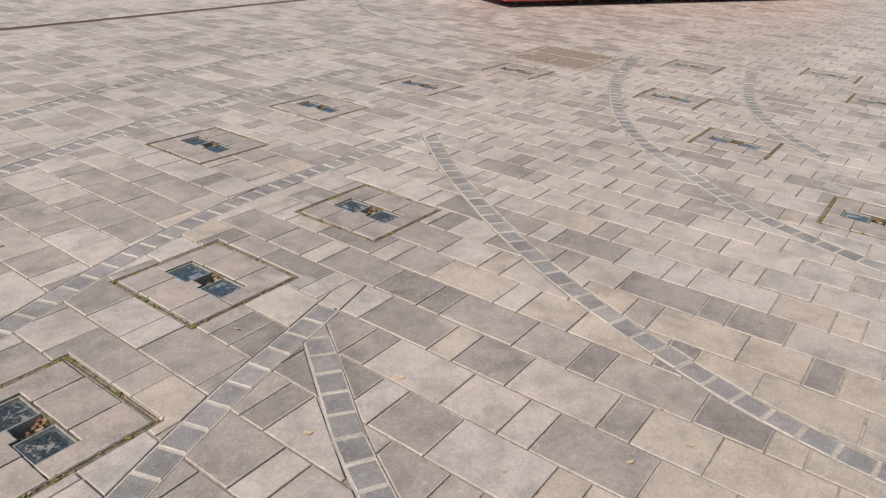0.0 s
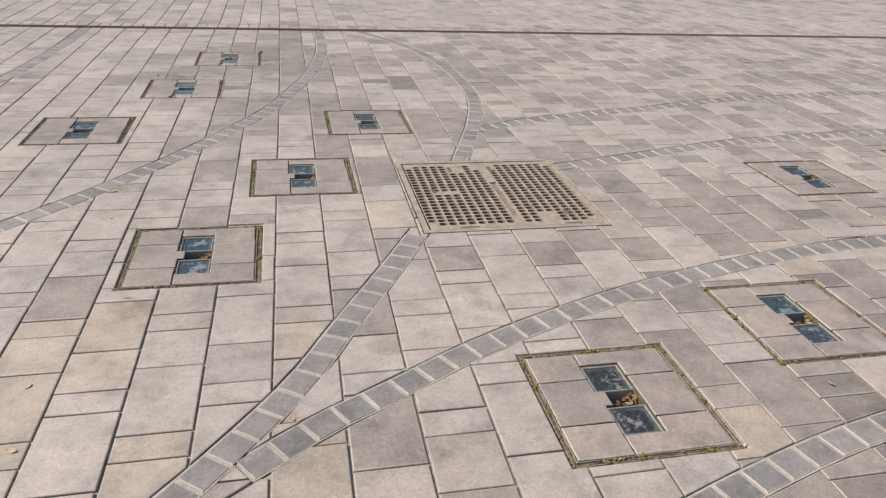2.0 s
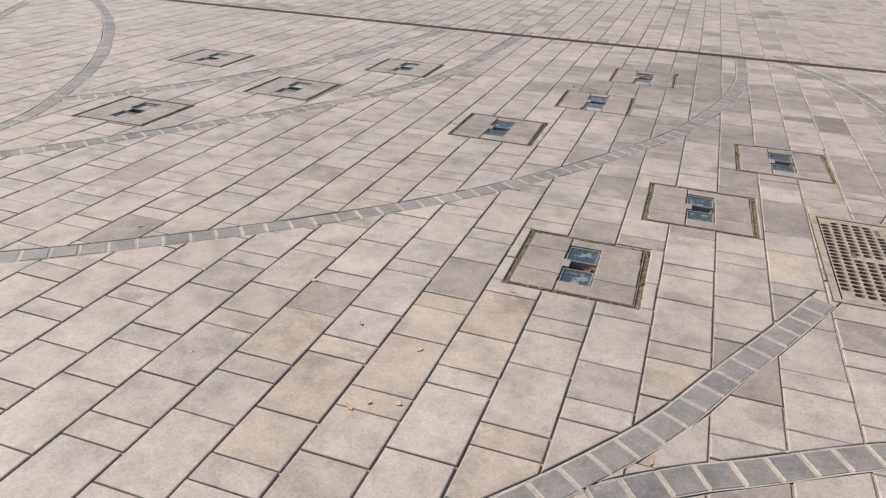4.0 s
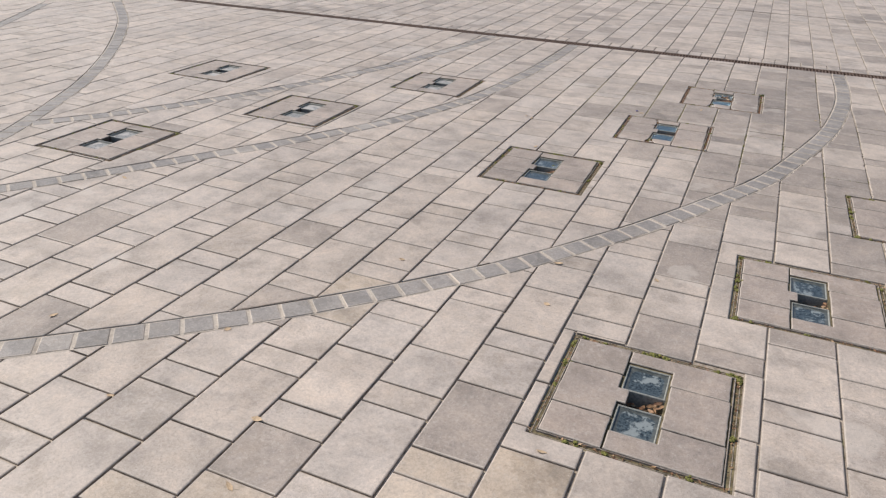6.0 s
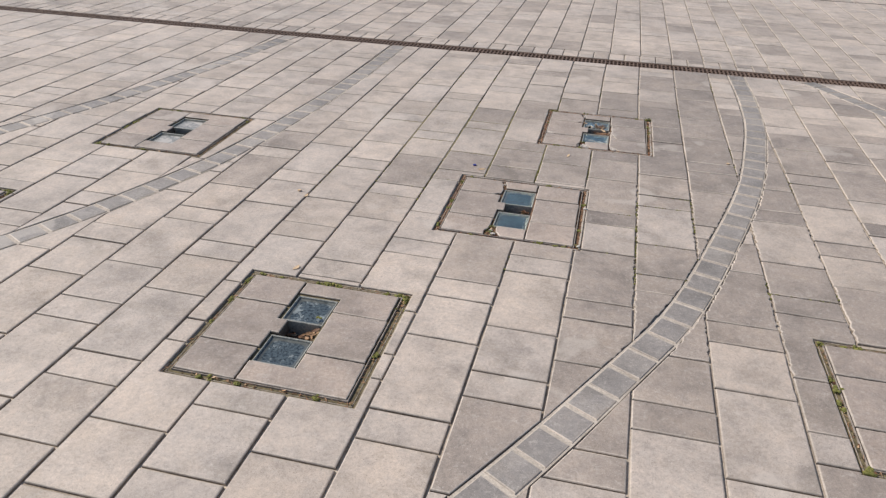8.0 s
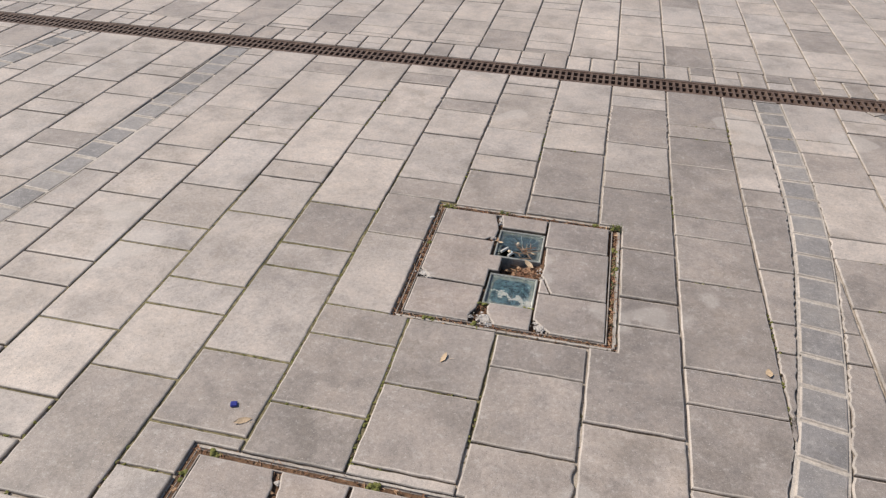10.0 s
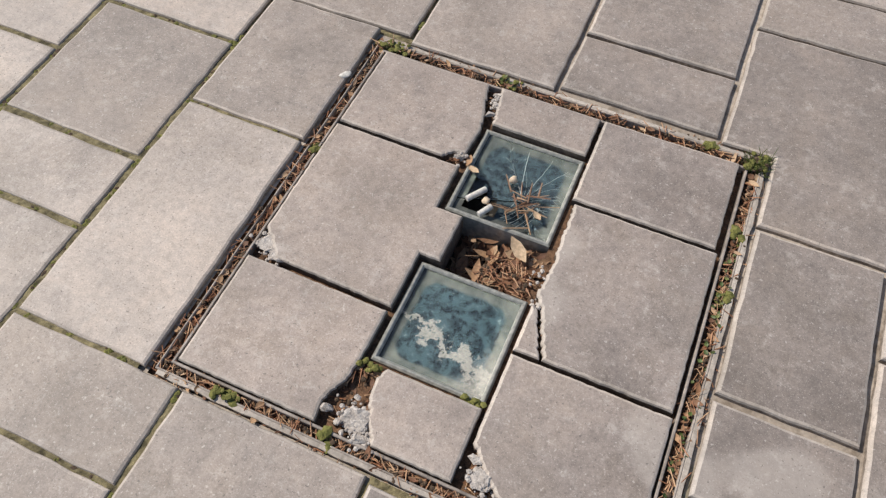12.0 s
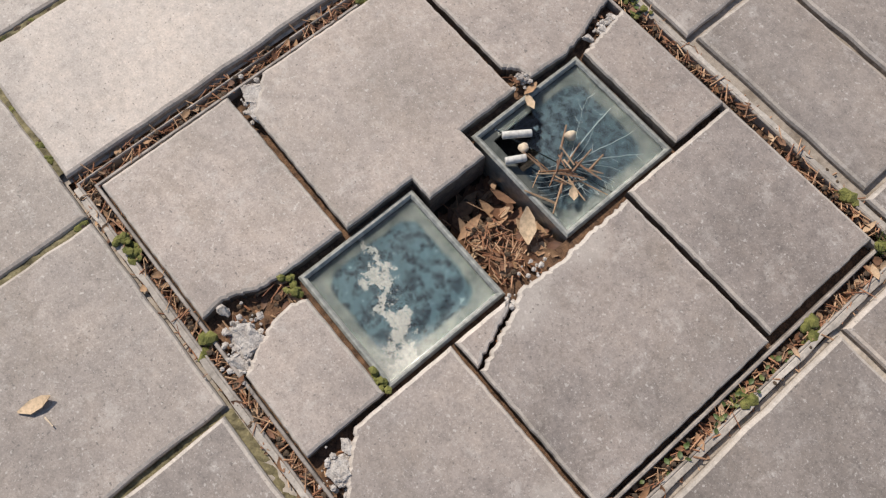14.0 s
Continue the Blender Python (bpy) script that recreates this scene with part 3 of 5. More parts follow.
def paving_pieces():
    rng = random.Random(7)
    out = []
    for row in range(-52, 86):
        j0, j1 = int((-3.2 - Y0) / UNIT), int((DRAIN_Y - Y0) / UNIT) + 2
        js = row_joints(row, j0, j1 + 6)
        for a, b in zip(js, js[1:]):
            ya, yb = joint_y(row, a), joint_y(row, b)
            polys = [[(row_x(row, ya), ya), (row_x(row + 1, ya), ya), (row_x(row + 1, yb), yb), (row_x(row, yb), yb)]]
            kind = tone(row_x(row + 0.5, ya), (ya + yb) / 2, rng)
            if polys[0][0][0] < DRAIN_END:
                polys = [q for q in (clip(p, 0, DRAIN_Y - DRAIN_W / 2, 0, 1) for p in polys) if q]
            for x, y in PANELS + [BROKEN, CHIPPED]:
                polys = cut_rect(polys, x, y, x + PANEL, y + PANEL)
            for g in GRATES:
                polys = cut_rect(polys, *g)
            for line in LINES:
                polys = cut_band(polys, line)
            out += [(p, kind) for p in polys]
    return out


def far_pieces():
    rng = random.Random(11)
    out = []
    for row in range(-46, 92):
        x0, x1 = -0.463 + 0.234 * row, -0.463 + 0.234 * (row + 1)
        base = DRAIN_Y + 0.265
        cuts = [base] + [base + UNIT * (m + 0.4) for m in row_joints(row, 0, 84)]
        for y, yb in zip(cuts, cuts[1:]):
            polys = cut_rect([rect(x0, y, x1, yb)], -60, 13.19, 60, 13.23)
            out += [(p, 1 if rng.random() < 0.15 else 0) for p in polys]
    x = -11.0
    while x < DRAIN_END + 0.2:
        w = 0.117
        if rng.random() < 0.4:
            out += [(rect(x, DRAIN_Y + 0.078, x + w, DRAIN_Y + 0.165), 0), (rect(x, DRAIN_Y + 0.165, x + w, DRAIN_Y + 0.262), 1 if rng.random() < 0.3 else 0)]
        else:
            out.append((rect(x, DRAIN_Y + 0.078, x + w, DRAIN_Y + 0.262), 1 if rng.random() < 0.3 else 0))
        x += w
    return out


STONES = [STONE_PALE, STONE_GREY, STONE_WARM, STONE_EDGE, STONE_DARK, SIDE]


def ground_sheet():
    """One sheet to the horizon, with pits left open under the sunken panels and gratings."""
    holes = [(x, y, x + PANEL, y + PANEL) for x, y in PANELS + [BROKEN, CHIPPED]] + GRATES
    holes.append((-14.0, DRAIN_Y - DRAIN_W / 2, DRAIN_END, DRAIN_Y + DRAIN_W / 2))
    polys = [rect(-14.0, -4.0, 24.0, 22.0)]
    for hole in holes:
        polys = cut_rect(polys, *hole)
    inner = len(polys)
    polys += [rect(-400, -400, 400, -4.0), rect(-400, 22.0, 400, 400), rect(-400, -4.0, -14.0, 22.0), rect(24.0, -4.0, 400, 22.0)]
    bm = bmesh.new()
    for i, p in enumerate(polys):
        bm.faces.new([bm.verts.new((*q, -0.0090)) for q in p]).material_index = int(i >= inner)
    return bm


ground = link_mesh("ground", ground_sheet(), [MORTAR, STONE_PALE])
tagged(ground, "sandy mortar bed under the plaza paving", "ground", kind="structure")


# ---- sunken glass panels ----
def panel_tiles(rng, damaged):
    """Outlines of the stone tiles in a panel, from its corner: two of them are bent round the glass, or broken in two."""
    tab = [(0.027, 0.187), (0.222, 0.187), (0.222, 0.270), (0.250, 0.270), (0.250, 0.342), (0.213, 0.342), (0.213, 0.416), (0.027, 0.416)]
    tiles = [
        [(0.027, 0.424), (0.215, 0.424), (0.215, 0.573), (0.027, 0.573)],
        [(0.222, 0.506), (0.365, 0.506), (0.365, 0.573), (0.222, 0.573)],
        [(0.373, 0.427), (0.562, 0.427), (0.562, 0.573), (0.373, 0.573)],
        tab,
        [(0.027, 0.027), (0.220, 0.027), (0.220, 0.180), (0.027, 0.180)],
        [(0.376, 0.196), (0.566, 0.196), (0.566, 0.420), (0.376, 0.420)],
        [(0.377, 0.027), (0.568, 0.027), (0.568, 0.189), (0.377, 0.189)],
        [(0.227, 0.027), (0.370, 0.027), (0.370, 0.114), (0.227, 0.114)],
    ]
    if damaged:
        whole = list(tiles)
        tiles[0] = [(0.027, 0.424), (0.185, 0.424), (0.198, 0.437), (0.213, 0.440), (0.216, 0.490), (0.209, 0.520), (0.200, 0.552), (0.194, 0.573), (0.027, 0.573)]
        tiles[1] = [(0.229, 0.5035), (0.365, 0.5035), (0.365, 0.573), (0.216, 0.573), (0.221, 0.545)]
        tiles[3] = [(0.060, 0.190), (0.222, 0.187)] + tab[2:] + [(0.027, 0.225), (0.043, 0.213)]
        tiles[4] = [(0.027, 0.027), (0.205, 0.027), (0.202, 0.052), (0.214, 0.080), (0.219, 0.116), (0.220, 0.180), (0.027, 0.180)]
        tiles[5] = [(0.412, 0.196), (0.566, 0.196), (0.566, 0.420), (0.378, 0.420), (0.382, 0.320), (0.378, 0.275), (0.392, 0.252), (0.400, 0.228)]
        tiles.append([(0.3775, 0.195), (0.408, 0.196), (0.396, 0.226), (0.387, 0.250), (0.3775, 0.262)])
        tiles[6] = [(0.425, 0.027), (0.568, 0.027), (0.568, 0.189), (0.377, 0.189), (0.377, 0.075), (0.398, 0.052)]
        tiles[7] = [(0.276, 0.027), (0.370, 0.027), (0.370, 0.114), (0.254, 0.114), (0.247, 0.100), (0.250, 0.075), (0.262, 0.048)]
        if damaged == "corner":
            return [tiles[0], tiles[1], whole[2], whole[3], tiles[4], whole[5], whole[6], tiles[7]]
        return tiles
    tiles[1] = [(0.222, 0.506), (0.373, 0.506), (0.373, 0.427), (0.562, 0.427), (0.562, 0.573), (0.222, 0.573)]
    tiles[6] = [(0.227, 0.027), (0.568, 0.027), (0.568, 0.189), (0.377, 0.189), (0.377, 0.114), (0.227, 0.114)]
    del tiles[7], tiles[2]
    return tiles


def ring(bm, x0, y0, x1, y1, thick, top, bottom, round_off=0.0):
    """A closed square rim of one piece."""
    loops = []
    for inside, z in ((0.0, bottom), (0.0, top - round_off), (round_off, top), (thick - round_off, top), (thick, top - round_off), (thick, bottom)):
        loops.append([bm.verts.new((x, y, z)) for x, y in rect(x0 + inside, y0 + inside, x1 - inside, y1 - inside)])
    for a, b in zip(loops, loops[1:] + loops[:1]):
        for k in range(4):
            bm.faces.new((a[k], a[(k + 1) % 4], b[(k + 1) % 4], b[k]))


def angle_frame(bm, lo, hi, thick, top, bottom):
    ring(bm, lo, lo, hi, hi, thick, top, bottom, 0.0008)


def holed_block(bm, xs, ys, open_cells, top, bottom):
    """A block over a grid of cells, with some cells left open."""
    grid = {(i, k, z): bm.verts.new((x, y, z)) for i, x in enumerate(xs) for k, y in enumerate(ys) for z in (top, bottom)}
    solid = {(i, k) for i in range(len(xs) - 1) for k in range(len(ys) - 1)} - set(open_cells)
    for i, k in solid:
        bm.faces.new([grid[a, b, top] for a, b in ((i, k), (i + 1, k), (i + 1, k + 1), (i, k + 1))])
        for (a, b), side in ((((i, k), (i + 1, k)), (i, k - 1)), (((i + 1, k), (i + 1, k + 1)), (i + 1, k)), (((i + 1, k + 1), (i, k + 1)), (i, k + 1)), (((i, k + 1), (i, k)), (i - 1, k))):
            if side not in solid:
                bm.faces.new((grid[(*a, top)], grid[(*a, bottom)], grid[(*b, bottom)], grid[(*b, top)]))
    bmesh.ops.delete(bm, geom=[v for v in bm.verts if not v.link_faces], context="VERTS")


GLASS_LOW, GLASS_HIGH = (0.228, 0.120, 0.371, 0.264), (0.222, 0.349, 0.368, 0.499)


def glass_block(parent, box, dish, rng, broken=False, clear=True):
    x0, y0, x1, y1 = box
    bm = bmesh.new()
    top, wall = -0.0080, 0.0065
    ring(bm, x0, y0, x1, y1, wall, top, -0.07, 0.0022)
    block = part("glass_block", bm, RIM, parent, "cracked teal glass paving block" if broken else "silted teal glass paving block")
    bm = bmesh.new()
    uv = bm.loops.layers.uv.new("UVMap")
    n = 26
    grid = {}
    for i in range(n + 1):
        for k in range(n + 1):
            u, v = i / n, k / n
            d = min(u, v, 1 - u, 1 - v)
            z = -0.0142 - 0.0034 * min(1, d / 0.12) + 0.0008 * noise.noise((u * 5, v * 5, box[1] * 9))
            grid[i, k] = bm.verts.new((x0 + wall + u * (x1 - x0 - 2 * wall), y0 + wall + v * (y1 - y0 - 2 * wall), z))
    for i in range(n):
        for k in range(n):
            gone = broken and 1 < i < 11 and 1 < k < 12 and i + 0.8 * k < 14.5 + 2.5 * noise.noise((i * 0.7, k * 0.7, 4.0))
            if gone:
                continue
            corners = [(i, k), (i + 1, k), (i + 1, k + 1), (i, k + 1)]
            f = bm.faces.new([grid[c] for c in corners])
            f.smooth = True
            for loop, c in zip(f.loops, corners):
                loop[uv].uv = (c[0] / n, c[1] / n)
    bmesh.ops.delete(bm, geom=[v for v in bm.verts if not v.link_faces], context="VERTS")
    part("dish", bm, dish, block, "silted hollow of the glass block")
    if not clear:
        return block
    panes = [rect(x0 + wall, y0 + wall, x1 - wall, y1 - wall)]
    if broken:
        hx, hy = x0 + 0.088, y0 + 0.052
        for ang in (0.5, 1.9):
            nx, ny = math.cos(ang), math.sin(ang)
            panes = [q for p in panes for q in (clip(p, hx, hy, nx, ny), clip(p, hx, hy, -nx, -ny)) if q]
    bm = bmesh.new()
    for p in panes:
        cx, cy = sum(q[0] for q in p) / len(p), sum(q[1] for q in p) / len(p)
        if broken and cx < hx and cy < hy:
            continue
        tilt = (rng.uniform(-0.006, 0.006), rng.uniform(-0.006, 0.006)) if broken else (0.0, 0.0)
        verts, faces = prism(inset(p, 0.0004), -0.0105 - (rng.uniform(0, 0.0006) if broken else 0), -0.0134, 0.0005, tilt)
        vs = [bm.verts.new(v) for v in verts]
        for f in faces:
            bm.faces.new([vs[i] for i in f])
        bm.faces.new([vs[i] for i in range(len(vs) - 1, len(vs) - 1 - len(p), -1)])
    if broken:
        cm = bmesh.new()
        for k in range(11):
            ang = -0.3 + k * 0.24 + rng.uniform(-0.13, 0.13)
            bend, far, thick = rng.uniform(-1.3, 1.3), rng.uniform(0.05, 0.12), rng.choice((0.00022, 0.0003, 0.0005, 0.0009))
            p = (hx + 0.012 * math.cos(ang), hy + 0.012 * math.sin(ang))
            for i in range(9):
                ang += bend * 0.08 + rng.uniform(-0.22, 0.22)
                q = (p[0] + far / 9 * math.cos(ang), p[1] + far / 9 * math.sin(ang))
                if not (x0 + 0.012 < q[0] < x1 - 0.012 and y0 + 0.012 < q[1] < y1 - 0.012):
                    break
                stick_into(cm, (*p, -0.0104), (*q, -0.0104), thick * (1.1 - i / 10))
                if rng.random() < 0.25:
                    side = ang + rng.choice((-1, 1)) * rng.uniform(0.4, 0.9)
                    stick_into(cm, (*q, -0.0104), (q[0] + 0.010 * math.cos(side), q[1] + 0.010 * math.sin(side), -0.0105), 0.0002)
                p = q
        for k in range(9):
            r0, turn = 0.030 + 0.0052 * k + rng.uniform(-0.001, 0.001), rng.uniform(-0.15, 0.15)
            arc = [(x0 + 0.055 + r0 * 0.9 * math.cos(-0.95 + turn + 0.11 * i), y0 + 0.052 + r0 * math.sin(-0.95 + turn + 0.11 * i)) for i in range(rng.randint(5, 11))]
            arc = [q for q in arc if x0 + 0.010 < q[0] < x1 - 0.010 and y0 + 0.010 < q[1] < y1 - 0.010]
            for p, q in zip(arc, arc[1:]):
                stick_into(cm, (*p, -0.0104), (*q, -0.0104), rng.uniform(0.0002, 0.0007))
        part("crack", cm, SPLINTER, block, "pale splintered glass edges")
        # The hollow's deep shade is put into its floor's near-black colour.
        hollow = bmesh.new()
        add_box(hollow, x0 + 0.004, x1 - 0.004, y0 + 0.004, y1 - 0.004, -0.075, -0.050)
        part("hollow_floor", hollow, DARK_PIT, block, "hollow floor toned near black for shade, where the glass is gone")
    pane = part("pane", bm, GLASS, block, "cracked clear glass" if broken else "clear glass")
    pane.visible_shadow = False
    return block


def panel_thing(label, damaged=False, dishes=(DISH, DISH), seed=3, clear=True, bed=-0.010):
    rng = random.Random(seed)
    thing = new("glass_block_panel")
    tagged(thing, label, "paving panel", "glass block panels in the plaza")
    bm = bmesh.new()
    angle_frame(bm, 0.0075, PANEL - 0.0075, 0.0025, -0.003 if damaged == "all" else -0.0085, -0.075)
    part("outer_frame", bm, CAKED_STEEL, thing, "thin steel edge frame caked with mortar")
    if damaged:
        for side in range(3):
            edge = []
            for i in range(61):
                u = 0.012 + 0.576 * i / 60
                edge.append((u, PANEL - 0.0075, PANEL - 0.0015 + 0.0022 * noise.noise((u * 38, side * 7.0, seed))))
            if side == 0:
                shape = [(b, u) for u, a, b in edge[::-1]] + [(a, u) for u, a, b in edge]
            elif side == 1:
                shape = [(u, b) for u, a, b in edge] + [(u, a) for u, a, b in edge[::-1]]
            else:
                shape = [(u, PANEL - b) for u, a, b in edge[::-1]] + [(u, PANEL - a) for u, a, b in edge]
            if area(shape) < 0:
                shape = shape[::-1]
            part("mortar_fillet", prism_bm(shape, -0.0032, -0.012, 0.0008), PALE_MORTAR, thing, "rough pale mortar against the frame")
    bm = bmesh.new()
    angle_frame(bm, 0.0205, 0.5755, 0.0035, -0.003, -0.075)
    part("tray_frame", bm, FRAME_STEEL, thing, "thin dull steel tray frame")
    bm = bmesh.new()
    holed_block(bm, (-0.003, 0.222, 0.228, 0.368, 0.371, PANEL + 0.003), (-0.003, 0.120, 0.264, 0.349, 0.499, PANEL + 0.003),
                [(2, 1), (3, 1), (1, 3), (2, 3), (2, 2)], bed, -0.10)
    void = bmesh.new()
    add_box(void, 0.228, 0.368, 0.264, 0.349, -0.10, -0.064)
    part("void_floor", void, SOIL, thing, "dark soil in the void between the blocks")
    part("tray", bm, LITTER_BED if damaged else GAP_SOIL, thing, "soil-covered tray")
    for poly in panel_tiles(rng, damaged):
        shape = ragged(inset(poly, -0.0008), 0.007, 0.0005, rng) if damaged == "all" else ragged(inset(poly, -0.0006), 0.022, 0.0011, rng)
        bm = prism_bm(shape, rng.uniform(-0.001, 0.001), -0.046, 0.0040, (rng.uniform(-0.006, 0.006), rng.uniform(-0.006, 0.006)))
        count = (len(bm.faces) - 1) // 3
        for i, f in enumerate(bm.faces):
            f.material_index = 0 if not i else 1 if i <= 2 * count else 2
        # In the chipped panel, tiles past x 0.36 take the greyer stone by position.
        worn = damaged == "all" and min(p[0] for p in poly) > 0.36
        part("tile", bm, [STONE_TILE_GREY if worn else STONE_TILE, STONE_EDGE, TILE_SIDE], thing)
    glass_block(thing, GLASS_LOW, dishes[0], rng, False, clear)
    glass_block(thing, GLASS_HIGH, dishes[1], rng, damaged == "all", clear)
    return thing


def leaf_into(bm, x, y, z, length, width, rng, slot=0, curl=0.25):
    """A small curled leaf: a pointed blade of six faces with a raised middle and a little thickness."""
    yaw, pitch, roll = rng.uniform(0, 6.28), rng.uniform(-0.4, 0.4), rng.uniform(-0.6, 0.6)
    m = Matrix.Translation((x, y, z)) @ Euler((roll, pitch, yaw)).to_matrix().to_4x4()
    rows = [(-0.5, 0.05), (-0.2, 0.42), (0.15, 0.5), (0.5, 0.05)]
    vs = []
    for u, w in rows:
        lift = curl * length * (u * u)
        vs.append([bm.verts.new(m @ Vector((u * length, s * w * width, lift + (0.12 * width if s else 0)))) for s in (-1, 0, 1)])
    for a, b in zip(vs, vs[1:]):
        for i in range(2):
            f = bm.faces.new((a[i], b[i], b[i + 1], a[i + 1]))
            f.material_index, f.smooth = slot, True


def stick_into(bm, a, b, r, slot=0):
    """A thin four-sided twig or needle from a to b."""
    a, b = Vector(a), Vector(b)
    way = (b - a).normalized()
    side = way.cross(Vector((0.2, 0.3, 1))).normalized()
    up = way.cross(side)
    ring = lambda p, k: [bm.verts.new(p + r * k * (side * c + up * s)) for c, s in ((1, 0), (0, 1), (-1, 0), (0, -1))]
    r0, r1 = ring(a, 1.0), ring(b, 0.6)
    for i in range(4):
        bm.faces.new((r0[i], r0[(i + 1) % 4], r1[(i + 1) % 4], r1[i])).material_index = slot
    bm.faces.new(r0[::-1]).material_index = slot
    bm.faces.new(r1).material_index = slot


def lump_into(bm, x, y, z, r, rng, slot=0, flat=0.6, sub=1):
    made = bmesh.ops.create_icosphere(bm, subdivisions=sub, radius=r)
    seed = Vector((rng.uniform(0, 50), rng.uniform(0, 50), rng.uniform(0, 50)))
    for v in made["verts"]:
        k = 1 + 0.45 * noise.noise(v.co / r * 1.3 + seed)
        v.co = Vector((v.co.x * k + x, v.co.y * k + y, v.co.z * k * flat + z))
    for f in {f for v in made["verts"] for f in v.link_faces}:
        f.material_index, f.smooth = slot, sub > 1


def channel_spot(rng):
    """A random place in the open gap round a panel's tray."""
    u = rng.uniform(0.006, PANEL - 0.006)
    w = rng.uniform(0.0105, 0.0190) if rng.random() < 0.8 else rng.uniform(0.001, 0.007)
    return rng.choice(((u, w), (u, PANEL - w), (w, u), (PANEL - w, u)))


def litter_mesh(rng, many, moss):
    """Dry bits, needles, soil crumbs, sprouts and moss in the gaps and the void of a panel."""
    bm = bmesh.new()
    for _ in range(many):
        x, y = channel_spot(rng)
        z = rng.uniform(-0.013, -0.003)
        k = rng.random()
        if k < 0.14:
            leaf_into(bm, x, y, z, rng.uniform(0.008, 0.018), rng.uniform(0.004, 0.008), rng, 0)
        elif k < 0.74:
            a = rng.uniform(0, 6.28)
            l = rng.uniform(0.008, 0.02)
            stick_into(bm, (x - l / 2 * math.cos(a), y - l / 2 * math.sin(a), z), (x + l / 2 * math.cos(a), y + l / 2 * math.sin(a), z + rng.uniform(-0.004, 0.006)), rng.uniform(0.0005, 0.0011), 1)
        else:
            lump_into(bm, x, y, z, rng.uniform(0.0014, 0.0034), rng, 2)
    for _ in range(moss):
        cx, cy = channel_spot(rng)
        for _ in range(9):
            x, y = cx + rng.gauss(0, 0.006), cy + rng.gauss(0, 0.006)
            x, y = (min(max(q, 0.007), PANEL - 0.007) for q in (x, y))
            lump_into(bm, x, y, -0.007 + rng.uniform(-0.004, 0.005), rng.uniform(0.004, 0.008), rng, 3)
    for _ in range(many // 12):
        x, y = rng.uniform(0.257, 0.368), rng.uniform(0.27, 0.342)
        leaf_into(bm, x, y, -0.056 + 0.036 * max(0.0, x - 0.290) / 0.07 + rng.uniform(-0.006, 0.006), rng.uniform(0.012, 0.034), rng.uniform(0.008, 0.015), rng, 0)
    return bm


LITTER_MATS = [LITTER, NEEDLE, SOIL, MOSS, SPROUT, PALE_LEAF]
panel_label = "warm grey stone panel with two dark glass blocks"
first = panel_thing(panel_label, False, (MILKY, MILKY), clear=False)
first.matrix_basis = pose(*PANELS[0], 0)
litter = tagged(link_mesh("leaf_litter", litter_mesh(random.Random(5), 420, 16), LITTER_MATS), "dry leaves, needles and moss in a panel's gaps", "leaf litter", kind="stuff")
litter.matrix_basis = pose(*PANELS[0], 0)
litter_b = tagged(link_mesh("leaf_litter", litter_mesh(random.Random(6), 360, 24), LITTER_MATS), "dry leaves, needles and moss in a panel's gaps", "leaf litter", kind="stuff")
litter_b.matrix_basis = pose(*PANELS[1], 0)
dusty = panel_thing("warm grey stone panel with two dusty clouded glass blocks", False, (DUSTY, DUSTY), 4, False)
dusty.matrix_basis = pose(*PANELS[1], 0)
# Panel variant with pale grey blocks, copied to the western places.
silted = panel_thing("warm grey stone panel with two pale grey glass blocks", False, (PALE_BLOCK, PALE_BLOCK), 6, False)
silted.matrix_basis = pose(*PANELS[10], 0)
for i, (x, y) in enumerate(PANELS[2:]):
    if i != 8:
        copy_thing(dusty if i in (0, 1, 2, 3, 16) else silted if i in (9, 10, 11) else first, pose(x, y, 0))
    copy_thing(litter if i % 2 else litter_b, pose(x, y, 0))

broken = panel_thing("chipped stone panel with one clear and one cracked glass block", "all", (DISH_PALE, DISH_DARK), 9, True, -0.015)
broken.matrix_basis = pose(*BROKEN, 0)
cornered = panel_thing("stone panel with a chipped tile and two glass blocks", "corner", (DISH_NAVY, DISH_NAVY), 14)
cornered.matrix_basis = pose(*CHIPPED, 0)



def patch(bm, rng, n, x0, y0, x1, y1, z0, z1, size, kinds):
    """Scatters dry bits over a small patch: l leaf, n needle, c crumb, m moss, s sprout."""
    for _ in range(n):
        x, y, z, k = rng.uniform(x0, x1), rng.uniform(y0, y1), rng.uniform(z0, z1), rng.choice(kinds)
        if k == "l":
            leaf_into(bm, x, y, z, size * rng.uniform(0.6, 1.3), size * rng.uniform(0.35, 0.6), rng, 0)
        elif k == "n":
            a, l = rng.uniform(0, 6.28), size * rng.uniform(0.7, 1.5)
            stick_into(bm, (x, y, z), (x + l * math.cos(a), y + l * math.sin(a), z + rng.uniform(-0.002, 0.005)), rng.uniform(0.0005, 0.001), 1)
        elif k == "c":
            lump_into(bm, x, y, z, size * rng.uniform(0.12, 0.3), rng, 2)
        elif k == "m":
            lump_into(bm, x, y, z, size * rng.uniform(0.2, 0.4), rng, 3)
        elif k == "s":
            leaf_into(bm, x, y, z + 0.004, size * rng.uniform(0.4, 0.7), size * rng.uniform(0.3, 0.5), rng, 4)


